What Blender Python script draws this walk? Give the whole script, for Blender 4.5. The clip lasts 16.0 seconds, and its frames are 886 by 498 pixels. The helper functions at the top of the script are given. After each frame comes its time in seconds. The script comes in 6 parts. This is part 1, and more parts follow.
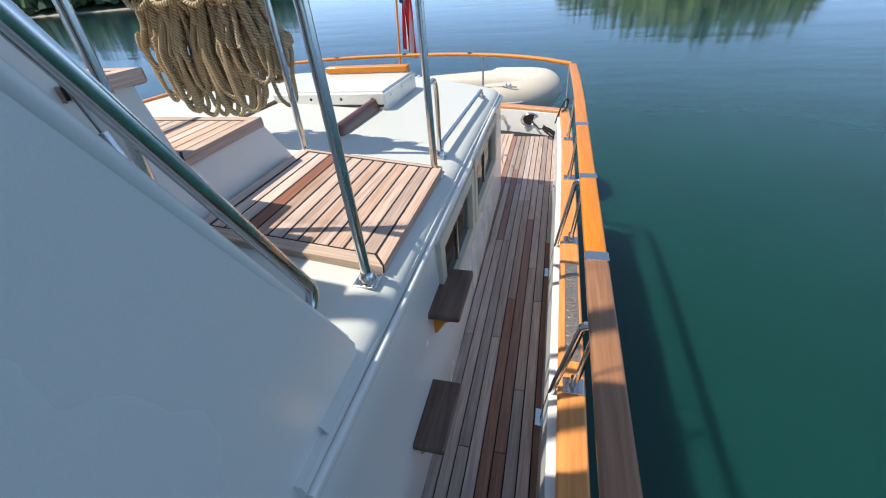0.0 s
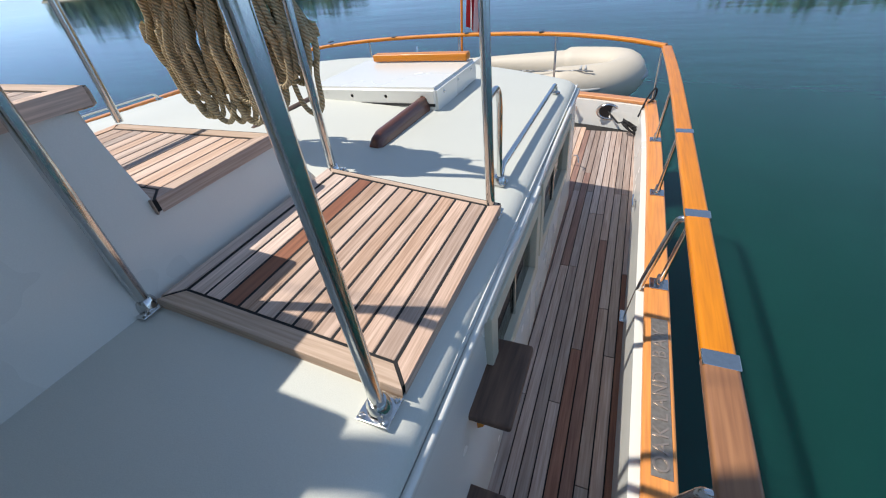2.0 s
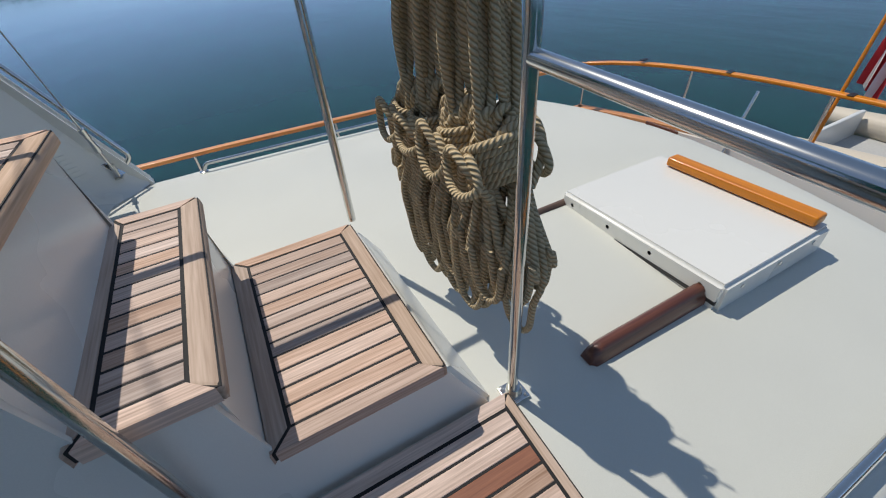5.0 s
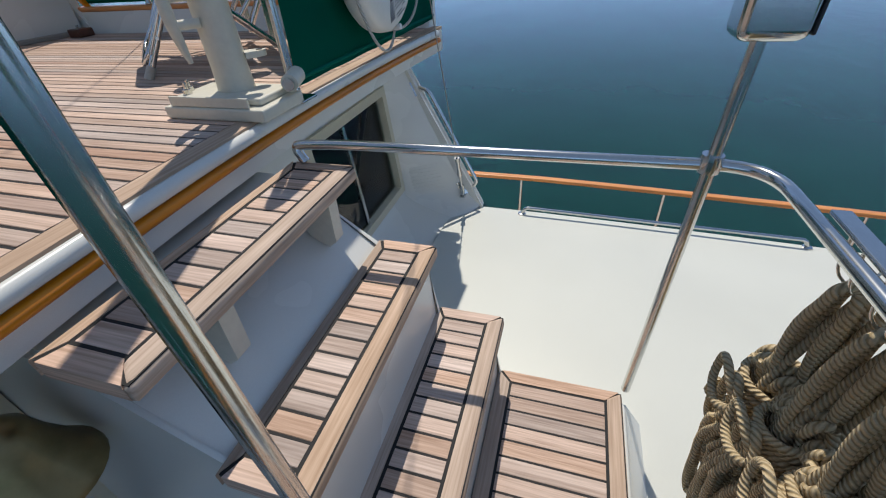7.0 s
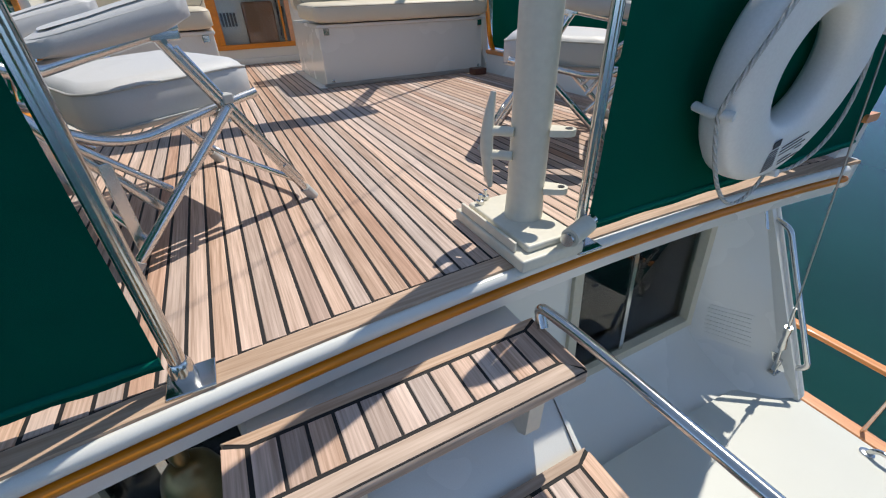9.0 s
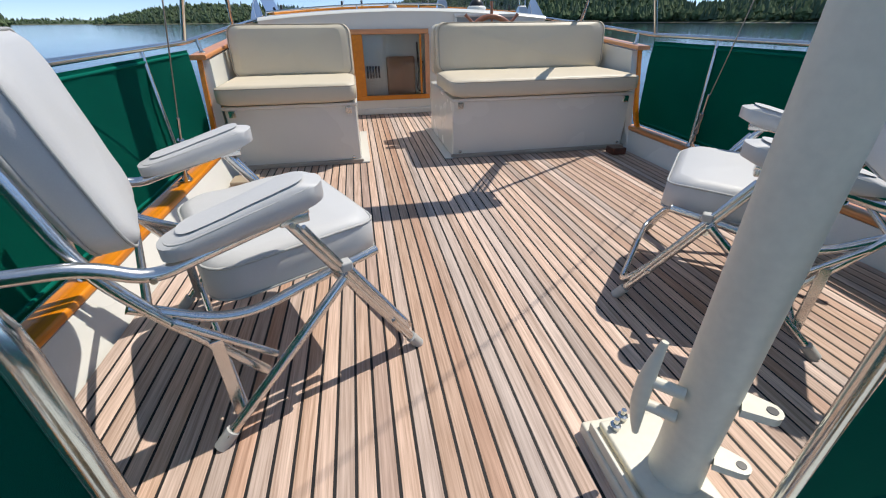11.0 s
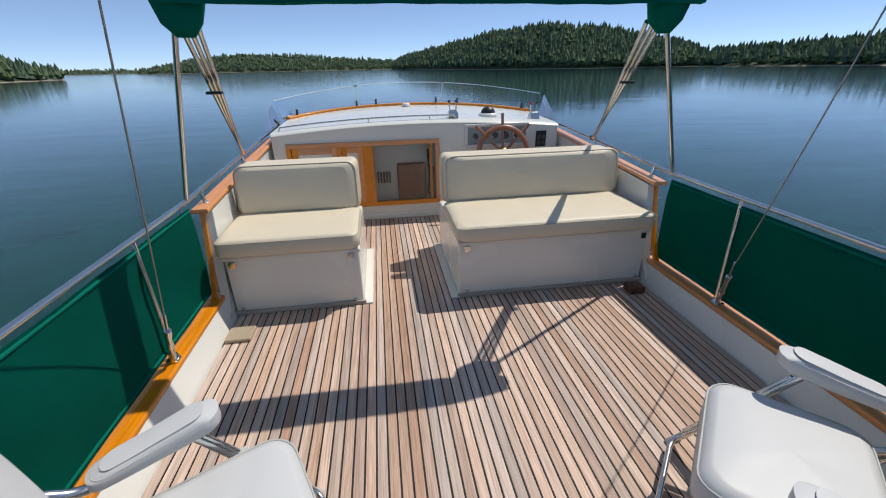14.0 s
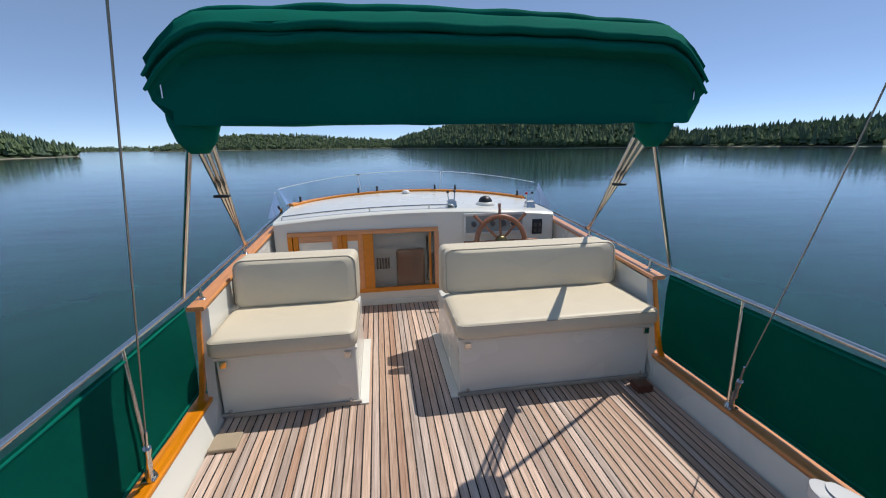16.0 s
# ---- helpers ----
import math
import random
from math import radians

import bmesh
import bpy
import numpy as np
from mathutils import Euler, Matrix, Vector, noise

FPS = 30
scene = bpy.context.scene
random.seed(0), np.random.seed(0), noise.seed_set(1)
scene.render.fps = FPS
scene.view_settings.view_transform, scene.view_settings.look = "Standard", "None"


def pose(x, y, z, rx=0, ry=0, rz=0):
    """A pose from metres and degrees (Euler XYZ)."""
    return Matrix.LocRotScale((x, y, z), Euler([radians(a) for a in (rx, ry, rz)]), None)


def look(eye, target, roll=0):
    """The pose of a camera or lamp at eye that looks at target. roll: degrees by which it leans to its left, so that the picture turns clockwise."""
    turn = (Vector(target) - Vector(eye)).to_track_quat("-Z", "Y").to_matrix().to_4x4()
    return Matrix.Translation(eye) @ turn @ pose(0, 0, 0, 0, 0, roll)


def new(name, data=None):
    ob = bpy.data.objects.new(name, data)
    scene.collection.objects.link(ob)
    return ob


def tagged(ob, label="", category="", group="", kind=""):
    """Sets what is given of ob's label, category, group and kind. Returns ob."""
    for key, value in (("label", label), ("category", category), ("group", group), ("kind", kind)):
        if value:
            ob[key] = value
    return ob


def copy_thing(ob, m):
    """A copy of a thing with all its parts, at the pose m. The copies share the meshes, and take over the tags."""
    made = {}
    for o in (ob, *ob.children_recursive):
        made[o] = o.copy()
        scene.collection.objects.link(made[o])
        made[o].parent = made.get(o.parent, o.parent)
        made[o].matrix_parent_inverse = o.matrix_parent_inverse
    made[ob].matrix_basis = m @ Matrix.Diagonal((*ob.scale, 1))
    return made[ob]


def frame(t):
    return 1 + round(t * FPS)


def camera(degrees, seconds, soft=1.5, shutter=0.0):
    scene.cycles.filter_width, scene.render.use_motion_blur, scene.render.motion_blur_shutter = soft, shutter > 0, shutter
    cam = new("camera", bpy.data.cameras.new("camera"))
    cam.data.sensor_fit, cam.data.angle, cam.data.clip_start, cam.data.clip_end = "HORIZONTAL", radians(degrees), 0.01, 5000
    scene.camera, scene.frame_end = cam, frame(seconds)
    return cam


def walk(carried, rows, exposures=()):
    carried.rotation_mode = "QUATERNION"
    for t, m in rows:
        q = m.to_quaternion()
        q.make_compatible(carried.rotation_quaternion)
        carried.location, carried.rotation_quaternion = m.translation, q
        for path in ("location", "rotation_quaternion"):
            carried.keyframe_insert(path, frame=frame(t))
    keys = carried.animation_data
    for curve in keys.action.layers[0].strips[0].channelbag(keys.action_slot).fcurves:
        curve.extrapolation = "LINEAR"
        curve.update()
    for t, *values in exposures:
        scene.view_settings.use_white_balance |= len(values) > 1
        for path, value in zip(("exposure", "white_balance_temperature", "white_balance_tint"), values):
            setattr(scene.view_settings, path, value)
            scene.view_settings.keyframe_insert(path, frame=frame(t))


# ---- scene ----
cam = camera(94.7, 16.0, soft=1.1)
PATH = [
    (0, (-1.853, 0.165, -0.469), (-1.38, -1.424, -1.589), -5.0),
    (0.5, (-1.852, 0.078, -0.479), (-1.358, -1.484, -1.625), -4.9),
    (1, (-1.823, -0.03, -0.494), (-1.288, -1.56, -1.665), -5.4),
    (1.5, (-1.764, -0.162, -0.483), (-1.158, -1.655, -1.668), -6.2),
    (2, (-1.732, -0.278, -0.475), (-1.027, -1.727, -1.66), -6.9),
    (2.5, (-1.725, -0.425, -0.463), (-0.92, -1.825, -1.643), -7.2),
    (3, (-1.684, -0.52, -0.446), (-0.773, -1.856, -1.624), -7.2),
    (3.2, (-1.65, -0.574, -0.441), (-0.699, -1.88, -1.621), -7.2),
    (5.3, (-1.286, -0.941, 0.027), (0.198, -1.451, -1.212), -5.3),
    (5.5, (-1.259, -0.935, 0.08), (0.261, -1.333, -1.157), -5.0),
    (6, (-1.183, -0.907, 0.129), (0.389, -1.011, -1.103), -4.5),
    (6.5, (-1.061, -0.921, 0.222), (0.514, -0.716, -0.993), -4.5),
    (7, (-1.009, -0.883, 0.351), (0.517, -0.372, -0.836), -4.0),
    (7.5, (-0.909, -0.87, 0.392), (0.496, -0.035, -0.761), -3.9),
    (8, (-0.805, -0.875, 0.434), (0.406, 0.261, -0.681), -3.4),
    (8.5, (-0.715, -0.82, 0.466), (0.28, 0.538, -0.614), -2.4),
    (9, (-0.641, -0.741, 0.579), (0.117, 0.774, -0.486), -1.7),
    (9.5, (-0.617, -0.662, 0.652), (-0.061, 0.95, -0.395), -0.7),
    (10, (-0.58, -0.546, 0.701), (-0.163, 1.121, -0.323), 0.5),
    (12.3, (-0.541, -0.191, 1.15), (-0.241, 1.554, 0.219), -1.1),
    (12.5, (-0.526, -0.161, 1.18), (-0.224, 1.586, 0.253), -1.1),
    (13, (-0.479, -0.054, 1.224), (-0.186, 1.701, 0.311), -1.2),
    (13.5, (-0.426, 0.042, 1.328), (-0.147, 1.818, 0.451), -1.1),
    (14, (-0.395, 0.081, 1.458), (-0.135, 1.889, 0.642), -1.1),
    (14.5, (-0.404, 0.128, 1.523), (-0.143, 1.966, 0.779), -0.9),
    (15, (-0.405, 0.166, 1.551), (-0.134, 2.035, 0.894), -0.9),
    (15.5, (-0.404, 0.164, 1.576), (-0.118, 2.059, 1.006), -0.9),
    (16, (-0.4, 0.154, 1.604), (-0.103, 2.07, 1.114), -0.8),
]
EXPOSURE = [(0, 0.86), (1.5, 0.78), (2.5, 0.5), (3.2, 0.38), (5.5, 0.06), (7.5, 0.26), (9, 0.46), (10, 0.6), (12.5, 0.24), (16, 0.26)]
walk(cam, [(t, look(eye, target, roll)) for t, eye, target, roll in PATH], EXPOSURE)

# ---- world, sun, exposure ----
SUN = Vector((0.55, 0.215, 1.0)).normalized()
world = bpy.data.worlds.new("world")
scene.world = world
world.use_nodes = True
wn = world.node_tree.nodes
sky = wn.new("ShaderNodeTexSky")
sky.sky_type, sky.sun_disc = "NISHITA", False
sky.sun_elevation, sky.sun_rotation = math.asin(SUN.z), math.atan2(SUN.x, SUN.y)
sky.altitude = 2500
sky.air_density, sky.dust_density, sky.ozone_density = 0.6, 0.0, 3.5
wn["Background"].inputs[1].default_value = 0.12
tint = wn.new("ShaderNodeMix")
tint.data_type, tint.blend_type = "RGBA", "MULTIPLY"
tint.inputs["Factor"].default_value = 1.0
tint.inputs["B"].default_value = (0.70, 0.70, 0.73, 1)
world.node_tree.links.new(sky.outputs[0], tint.inputs["A"])
haze = wn.new("ShaderNodeMix")
haze.data_type, haze.blend_type = "RGBA", "ADD"
haze.inputs["Factor"].default_value = 1.0
haze.inputs["B"].default_value = (0.80, 1.10, 1.48, 1)
world.node_tree.links.new(tint.outputs["Result"], haze.inputs["A"])
world.node_tree.links.new(haze.outputs["Result"], wn["Background"].inputs[0])
sun = new("sun", bpy.data.lights.new("sun", "SUN"))
sun.data.energy, sun.data.angle, sun.data.color = 3.15, radians(0.53), (1.0, 0.94, 0.85)
sun.matrix_world = look(SUN * 30, (0, 0, 0))

# ---- materials ----
def mat(name, base, rough=0.5, metal=0.0, coat=0.0, bump=0.0, scale=60.0, vary=0.08, rvary=0.1, stretch=(1, 1, 1), second=None,
        spread=0.0, coarse=2.5, ior=1.5, sheen=0.0, distance=0.002):
    """A surface with a fine grain and a coarse variation, both at real size; spread: how far alike pieces differ."""
    m = bpy.data.materials.new(name)
    m.use_nodes = True
    nt, ln = m.node_tree.nodes, m.node_tree.links.new
    p = nt["Principled BSDF"]
    p.inputs["Metallic"].default_value, p.inputs["IOR"].default_value = metal, ior
    p.inputs["Coat Weight"].default_value, p.inputs["Coat Roughness"].default_value = coat, 0.08
    p.inputs["Sheen Weight"].default_value = sheen
    tc, info, mp, off = nt.new("ShaderNodeTexCoord"), nt.new("ShaderNodeObjectInfo"), nt.new("ShaderNodeMapping"), nt.new("ShaderNodeVectorMath")
    off.operation = "SCALE"
    off.inputs[0].default_value = (13.7, 7.3, 3.1)
    ln(info.outputs["Random"], off.inputs["Scale"])
    ln(tc.outputs["Object"], mp.inputs[0])
    ln(off.outputs[0], mp.inputs["Location"])
    mp.inputs["Scale"].default_value = stretch
    fine, wide = nt.new("ShaderNodeTexNoise"), nt.new("ShaderNodeTexNoise")
    fine.inputs["Scale"].default_value, fine.inputs["Detail"].default_value = scale, 6
    wide.inputs["Scale"].default_value, wide.inputs["Detail"].default_value = coarse, 4
    ln(mp.outputs[0], fine.inputs["Vector"])
    ln(mp.outputs[0], wide.inputs["Vector"])
    ramp = nt.new("ShaderNodeValToRGB")
    ramp.color_ramp.elements[0].position, ramp.color_ramp.elements[1].position = 0.32, 0.68
    two = second or tuple(c * (1 - 2.2 * vary) for c in base)
    ramp.color_ramp.elements[0].color, ramp.color_ramp.elements[1].color = (*two, 1), (*base, 1)
    mix = nt.new("ShaderNodeMath")
    mix.operation = "MULTIPLY_ADD"
    mix.inputs[1].default_value = 0.6
    half = nt.new("ShaderNodeMath")
    half.operation = "MULTIPLY"
    half.inputs[1].default_value = 0.4
    ln(wide.outputs[0], half.inputs[0])
    ln(fine.outputs[0], mix.inputs[0])
    ln(half.outputs[0], mix.inputs[2])
    ln(mix.outputs[0], ramp.inputs[0])
    colour = ramp.outputs[0]
    if spread:
        hsv, mr = nt.new("ShaderNodeHueSaturation"), nt.new("ShaderNodeMapRange")
        mr.inputs["To Min"].default_value, mr.inputs["To Max"].default_value = 1 - spread, 1 + spread
        ln(info.outputs["Random"], mr.inputs["Value"])
        ln(mr.outputs[0], hsv.inputs["Value"])
        wob = nt.new("ShaderNodeMath")
        wob.operation = "MULTIPLY"
        wob.inputs[1].default_value = 7.31
        frac = nt.new("ShaderNodeMath")
        frac.operation = "FRACT"
        sat = nt.new("ShaderNodeMapRange")
        sat.inputs["To Min"].default_value, sat.inputs["To Max"].default_value = 0.75, 1.3
        ln(info.outputs["Random"], wob.inputs[0])
        ln(wob.outputs[0], frac.inputs[0])
        ln(frac.outputs[0], sat.inputs["Value"])
        ln(sat.outputs[0], hsv.inputs["Saturation"])
        ln(colour, hsv.inputs["Color"])
        colour = hsv.outputs[0]
    ln(colour, p.inputs["Base Color"])
    rr = nt.new("ShaderNodeMapRange")
    rr.inputs["To Min"].default_value, rr.inputs["To Max"].default_value = max(0.02, rough - rvary), min(1, rough + rvary)
    ln(wide.outputs[0], rr.inputs["Value"])
    ln(rr.outputs[0], p.inputs["Roughness"])
    if bump:
        b = nt.new("ShaderNodeBump")
        b.inputs["Strength"].default_value, b.inputs["Distance"].default_value = bump, distance
        ln(fine.outputs[0], b.inputs["Height"])
        ln(b.outputs[0], p.inputs["Normal"])
    return m


def glass_mat(name, tint=(1, 1, 1), rough=0.0, clear=0.85):
    m = bpy.data.materials.new(name)
    m.use_nodes = True
    nt, ln = m.node_tree.nodes, m.node_tree.links.new
    nt.remove(nt["Principled BSDF"])
    a, g, x, f = nt.new("ShaderNodeBsdfTransparent"), nt.new("ShaderNodeBsdfGlossy"), nt.new("ShaderNodeMixShader"), nt.new("ShaderNodeFresnel")
    a.inputs[0].default_value = (*(c * clear for c in tint), 1)
    g.inputs["Roughness"].default_value = rough
    f.inputs[0].default_value = 1.5
    ln(f.outputs[0], x.inputs[0])
    ln(a.outputs[0], x.inputs[1])
    ln(g.outputs[0], x.inputs[2])
    ln(x.outputs[0], nt["Material Output"].inputs[0])
    return m


def rope_mat(name, base, dark, pitch=0.016):
    m = mat(name, base, 0.85, vary=0.15, scale=300, bump=0.3)
    nt, ln = m.node_tree.nodes, m.node_tree.links.new
    uv, sep, a, b, s, c = (nt.new("ShaderNodeUVMap"), nt.new("ShaderNodeSeparateXYZ"), nt.new("ShaderNodeMath"), nt.new("ShaderNodeMath"),
                           nt.new("ShaderNodeMath"), nt.new("ShaderNodeMix"))
    a.operation, b.operation, s.operation = "MULTIPLY", "MULTIPLY_ADD", "SINE"
    a.inputs[1].default_value = 6 * math.pi
    b.inputs[1].default_value = 2 * math.pi / pitch
    ln(uv.outputs[0], sep.inputs[0])
    ln(sep.outputs[0], a.inputs[0])
    ln(sep.outputs[1], b.inputs[0])
    ln(a.outputs[0], b.inputs[2])
    ln(b.outputs[0], s.inputs[0])
    bump = nt["Bump"]
    bump.inputs["Strength"].default_value, bump.inputs["Distance"].default_value = 0.9, 0.002
    ln(s.outputs[0], bump.inputs["Height"])
    # grooves between strands get a darker colour, crease shade painted in
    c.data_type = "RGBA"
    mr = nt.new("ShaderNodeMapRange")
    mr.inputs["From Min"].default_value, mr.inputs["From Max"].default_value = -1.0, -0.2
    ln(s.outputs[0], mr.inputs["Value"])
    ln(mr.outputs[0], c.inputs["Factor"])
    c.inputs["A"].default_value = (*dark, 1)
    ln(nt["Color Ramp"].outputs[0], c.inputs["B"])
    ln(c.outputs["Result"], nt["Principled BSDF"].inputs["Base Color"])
    return m


GELCOAT = mat("white_gelcoat", (0.76, 0.755, 0.70), 0.26, coat=0.25, vary=0.03, scale=400, bump=0.04, coarse=1.2)
NONSKID = mat("nonskid_gelcoat", (0.635, 0.64, 0.575), 0.5, vary=0.06, scale=500, bump=0.25, coarse=1.5)
TEAK = mat("weathered_teak", (0.73, 0.555, 0.455), 0.75, vary=0.1, second=(0.34, 0.23, 0.17), stretch=(20, 0.6, 20), scale=10, bump=0.35, spread=0.22, coarse=1.6, rvary=0.08)
TEAK_X = mat("weathered_teak_across", (0.62, 0.475, 0.37), 0.75, vary=0.1, second=(0.36, 0.25, 0.175), stretch=(0.7, 16, 16), scale=9, bump=0.35, spread=0.15, coarse=1.6, rvary=0.08)
TEAK_RED = mat("reddish_teak", (0.40, 0.155, 0.075), 0.6, second=(0.21, 0.07, 0.035), stretch=(16, 0.7, 16), scale=9, bump=0.3, spread=0.15)
TEAK_WARM = mat("warm_weathered_teak", (0.66, 0.47, 0.375), 0.72, second=(0.32, 0.205, 0.15), stretch=(20, 0.6, 20), scale=10, bump=0.35, spread=0.2, coarse=1.6)
TEAK_SIDE = mat("side_deck_teak", (0.47, 0.385, 0.335), 0.65, second=(0.25, 0.175, 0.145), stretch=(16, 0.7, 16), scale=9, bump=0.35, spread=0.3)
TEAK_DARKRED = mat("dark_reddish_teak", (0.30, 0.17, 0.125), 0.6, second=(0.15, 0.07, 0.05), stretch=(16, 0.7, 16), scale=9, bump=0.3, spread=0.2)
TEAK_GREY = mat("silver_grey_teak", (0.50, 0.46, 0.40), 0.8, second=(0.3, 0.26, 0.22), stretch=(0.8, 12, 12), scale=9, bump=0.3)
TEAK_DARK = mat("dark_aged_teak", (0.17, 0.105, 0.075), 0.6, second=(0.045, 0.028, 0.022), stretch=(10, 0.8, 10), scale=7, bump=0.4, spread=0.1)
MAHOGANY = mat("oiled_hardwood", (0.16, 0.055, 0.03), 0.4, second=(0.07, 0.02, 0.012), stretch=(14, 0.8, 14), scale=8, bump=0.2, coat=0.3)
CAULK = mat("black_caulking", (0.013, 0.012, 0.012), 0.75, vary=0.15, scale=200, bump=0.2)
VARNISH = mat("varnished_wood", (0.78, 0.275, 0.016), 0.38, second=(0.52, 0.165, 0.015), stretch=(14, 0.6, 14), scale=7, coat=0.22, bump=0.08, spread=0.08)
VARNISH_X = mat("varnished_wood_across", (0.76, 0.27, 0.018), 0.38, second=(0.5, 0.16, 0.018), stretch=(0.6, 14, 14), scale=7, coat=0.22, bump=0.08, spread=0.08)
RAIL_TEAK = mat("worn_varnish_teak", (0.36, 0.17, 0.075), 0.45, second=(0.2, 0.085, 0.04), stretch=(14, 0.6, 14), scale=7, coat=0.3, bump=0.15)
STEEL = mat("stainless_steel", (0.66, 0.66, 0.64), 0.16, metal=1.0, vary=0.05, scale=90, rvary=0.06)
ALU = mat("polished_aluminium", (0.74, 0.74, 0.73), 0.24, metal=1.0, vary=0.05, scale=120, rvary=0.08)
CANVAS = mat("green_canvas", (0.002, 0.155, 0.108), 0.95, vary=0.12, scale=900, bump=0.35, coarse=3, ior=1.15)
VINYL = mat("white_vinyl", (0.58, 0.58, 0.575), 0.5, vary=0.03, scale=350, bump=0.3, distance=0.0012)
CREAM = mat("cream_vinyl", (0.70, 0.615, 0.465), 0.5, vary=0.04, scale=300, bump=0.2, coarse=5)
PIPING = mat("vinyl_piping", (0.46, 0.40, 0.31), 0.5)
PAINT = mat("cream_paint", (0.74, 0.70, 0.58), 0.4, vary=0.05, scale=60, bump=0.06)
FRAME_CREAM = mat("cream_window_frame", (0.62, 0.57, 0.43), 0.45, vary=0.05)
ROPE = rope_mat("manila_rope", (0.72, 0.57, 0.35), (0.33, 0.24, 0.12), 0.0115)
CORD = rope_mat("white_cord", (0.72, 0.71, 0.67), (0.5, 0.5, 0.46), 0.026)
BLACKROPE = rope_mat("black_dock_line", (0.03, 0.03, 0.032), (0.01, 0.01, 0.01), 0.036)
WIRE = mat("steel_wire", (0.4, 0.4, 0.4), 0.35, metal=1.0, scale=500, bump=0.4)
BLACK = mat("black_plastic", (0.02, 0.02, 0.022), 0.4, bump=0.05)
RUBBER = mat("grey_rubber", (0.5, 0.5, 0.48), 0.6)
DINGHY = mat("beige_dinghy_fabric", (0.62, 0.55, 0.44), 0.55, vary=0.06, scale=200, bump=0.12)
GREYBLUE = mat("saloon_dark", (0.10, 0.09, 0.08), 0.7)
BRONZE = mat("aged_bronze", (0.33, 0.25, 0.12), 0.35, metal=1.0, vary=0.15, scale=30)
RED = mat("red_cloth", (0.5, 0.02, 0.03), 0.8, bump=0.2, scale=500)
WHITE_CLOTH = mat("white_cloth", (0.78, 0.78, 0.78), 0.8, bump=0.2, scale=500)
BLUE_CLOTH = mat("blue_cloth", (0.02, 0.03, 0.14), 0.8, bump=0.2, scale=500)
INK = mat("dark_ink", (0.06, 0.06, 0.07), 0.6)
TANPAD = mat("tan_carpet_pad", (0.42, 0.34, 0.24), 0.9, scale=250, bump=0.5)
FOAM = mat("white_foam_plastic", (0.8, 0.8, 0.78), 0.38, vary=0.04, scale=150, bump=0.08)
ACRYLIC = glass_mat("clear_acrylic", (0.97, 0.99, 1.0), 0.02, 0.97)
PANE = glass_mat("window_glass", (0.85, 0.95, 0.92), 0.0, 0.8)
DIAL = mat("dial_face", (0.08, 0.1, 0.12), 0.3, coat=0.5)
COPPER = mat("terracotta_panel", (0.42, 0.2, 0.1), 0.5)

water = mat("bay_water", (0.0055, 0.050, 0.041), 0.085, ior=1.333, vary=0.1, rvary=0.02, scale=0.4, coarse=0.05)
water.node_tree.nodes["Principled BSDF"].inputs["Subsurface Weight"].default_value = 1.0
water.node_tree.nodes["Principled BSDF"].inputs["Subsurface Radius"].default_value = (0.8, 1.6, 1.3)
water.node_tree.nodes["Principled BSDF"].inputs["Subsurface Scale"].default_value = 1.0
WN, WL = water.node_tree.nodes, water.node_tree.links.new
wt, wm = WN.new("ShaderNodeTexCoord"), WN.new("ShaderNodeMapping")
wm.inputs["Scale"].default_value = (0.55, 1.5, 1)
n1, n2, wadd, wb = WN.new("ShaderNodeTexNoise"), WN.new("ShaderNodeTexNoise"), WN.new("ShaderNodeMath"), WN.new("ShaderNodeBump")
n1.inputs["Scale"].default_value, n2.inputs["Scale"].default_value = 0.22, 1.9
n1.inputs["Detail"].default_value, n2.inputs["Detail"].default_value = 3, 3
wadd.operation = "MULTIPLY_ADD"
wadd.inputs[1].default_value = 0.12
WL(wt.outputs["Object"], wm.inputs[0])
WL(wm.outputs[0], n1.inputs["Vector"])
WL(wm.outputs[0], n2.inputs["Vector"])
WL(n2.outputs[0], wadd.inputs[0])
WL(n1.outputs[0], wadd.inputs[2])
WL(wadd.outputs[0], wb.inputs["Height"])
wb.inputs["Strength"].default_value, wb.inputs["Distance"].default_value = 0.3, 0.08
WL(wb.outputs[0], WN["Principled BSDF"].inputs["Normal"])


# ---- mesh helpers ----
def finish(bm, smooth=True, limit=0.46):
    """Mesh with soft edges whose shading leans to the larger faces, so that flats stay flat."""
    bmesh.ops.recalc_face_normals(bm, faces=bm.faces)
    bm.normal_update()
    me = bpy.data.meshes.new("mesh")
    normals = []
    if smooth:
        area = {f: max(f.calc_area(), 1e-9) for f in bm.faces}
        for f in bm.faces:
            f.smooth = True
            for l in f.loops:
                n = Vector()
                for g in l.vert.link_faces:
                    if g.normal.dot(f.normal) > limit:
                        n += g.normal * area[g]
                normals.append(n.normalized() if n.length > 1e-12 else f.normal.copy())
    else:
        for f in bm.faces:
            f.smooth = False
    bm.to_mesh(me)
    bm.free()
    if normals and len(normals) == len(me.loops):
        me.normals_split_custom_set(normals)
    return me


def part(name, bm, material, parent=None, label="", smooth=True):
    me = finish(bm, smooth)
    me.materials.append(material)
    me.name = name
    ob = new(name, me)
    if parent:
        ob.parent = parent
    if label:
        tagged(ob, label)
    return ob


def thing(name, label, category, group="", at=(0, 0, 0), kind=""):
    ob = new(name)
    ob.empty_display_size = 0.1
    ob.location = at
    return tagged(ob, label, category, group, kind)


def solo(name, bm, material, label, category="", kind="", group="", smooth=True):
    return tagged(part(name, bm, material, None, "", smooth), label, category, group, kind)


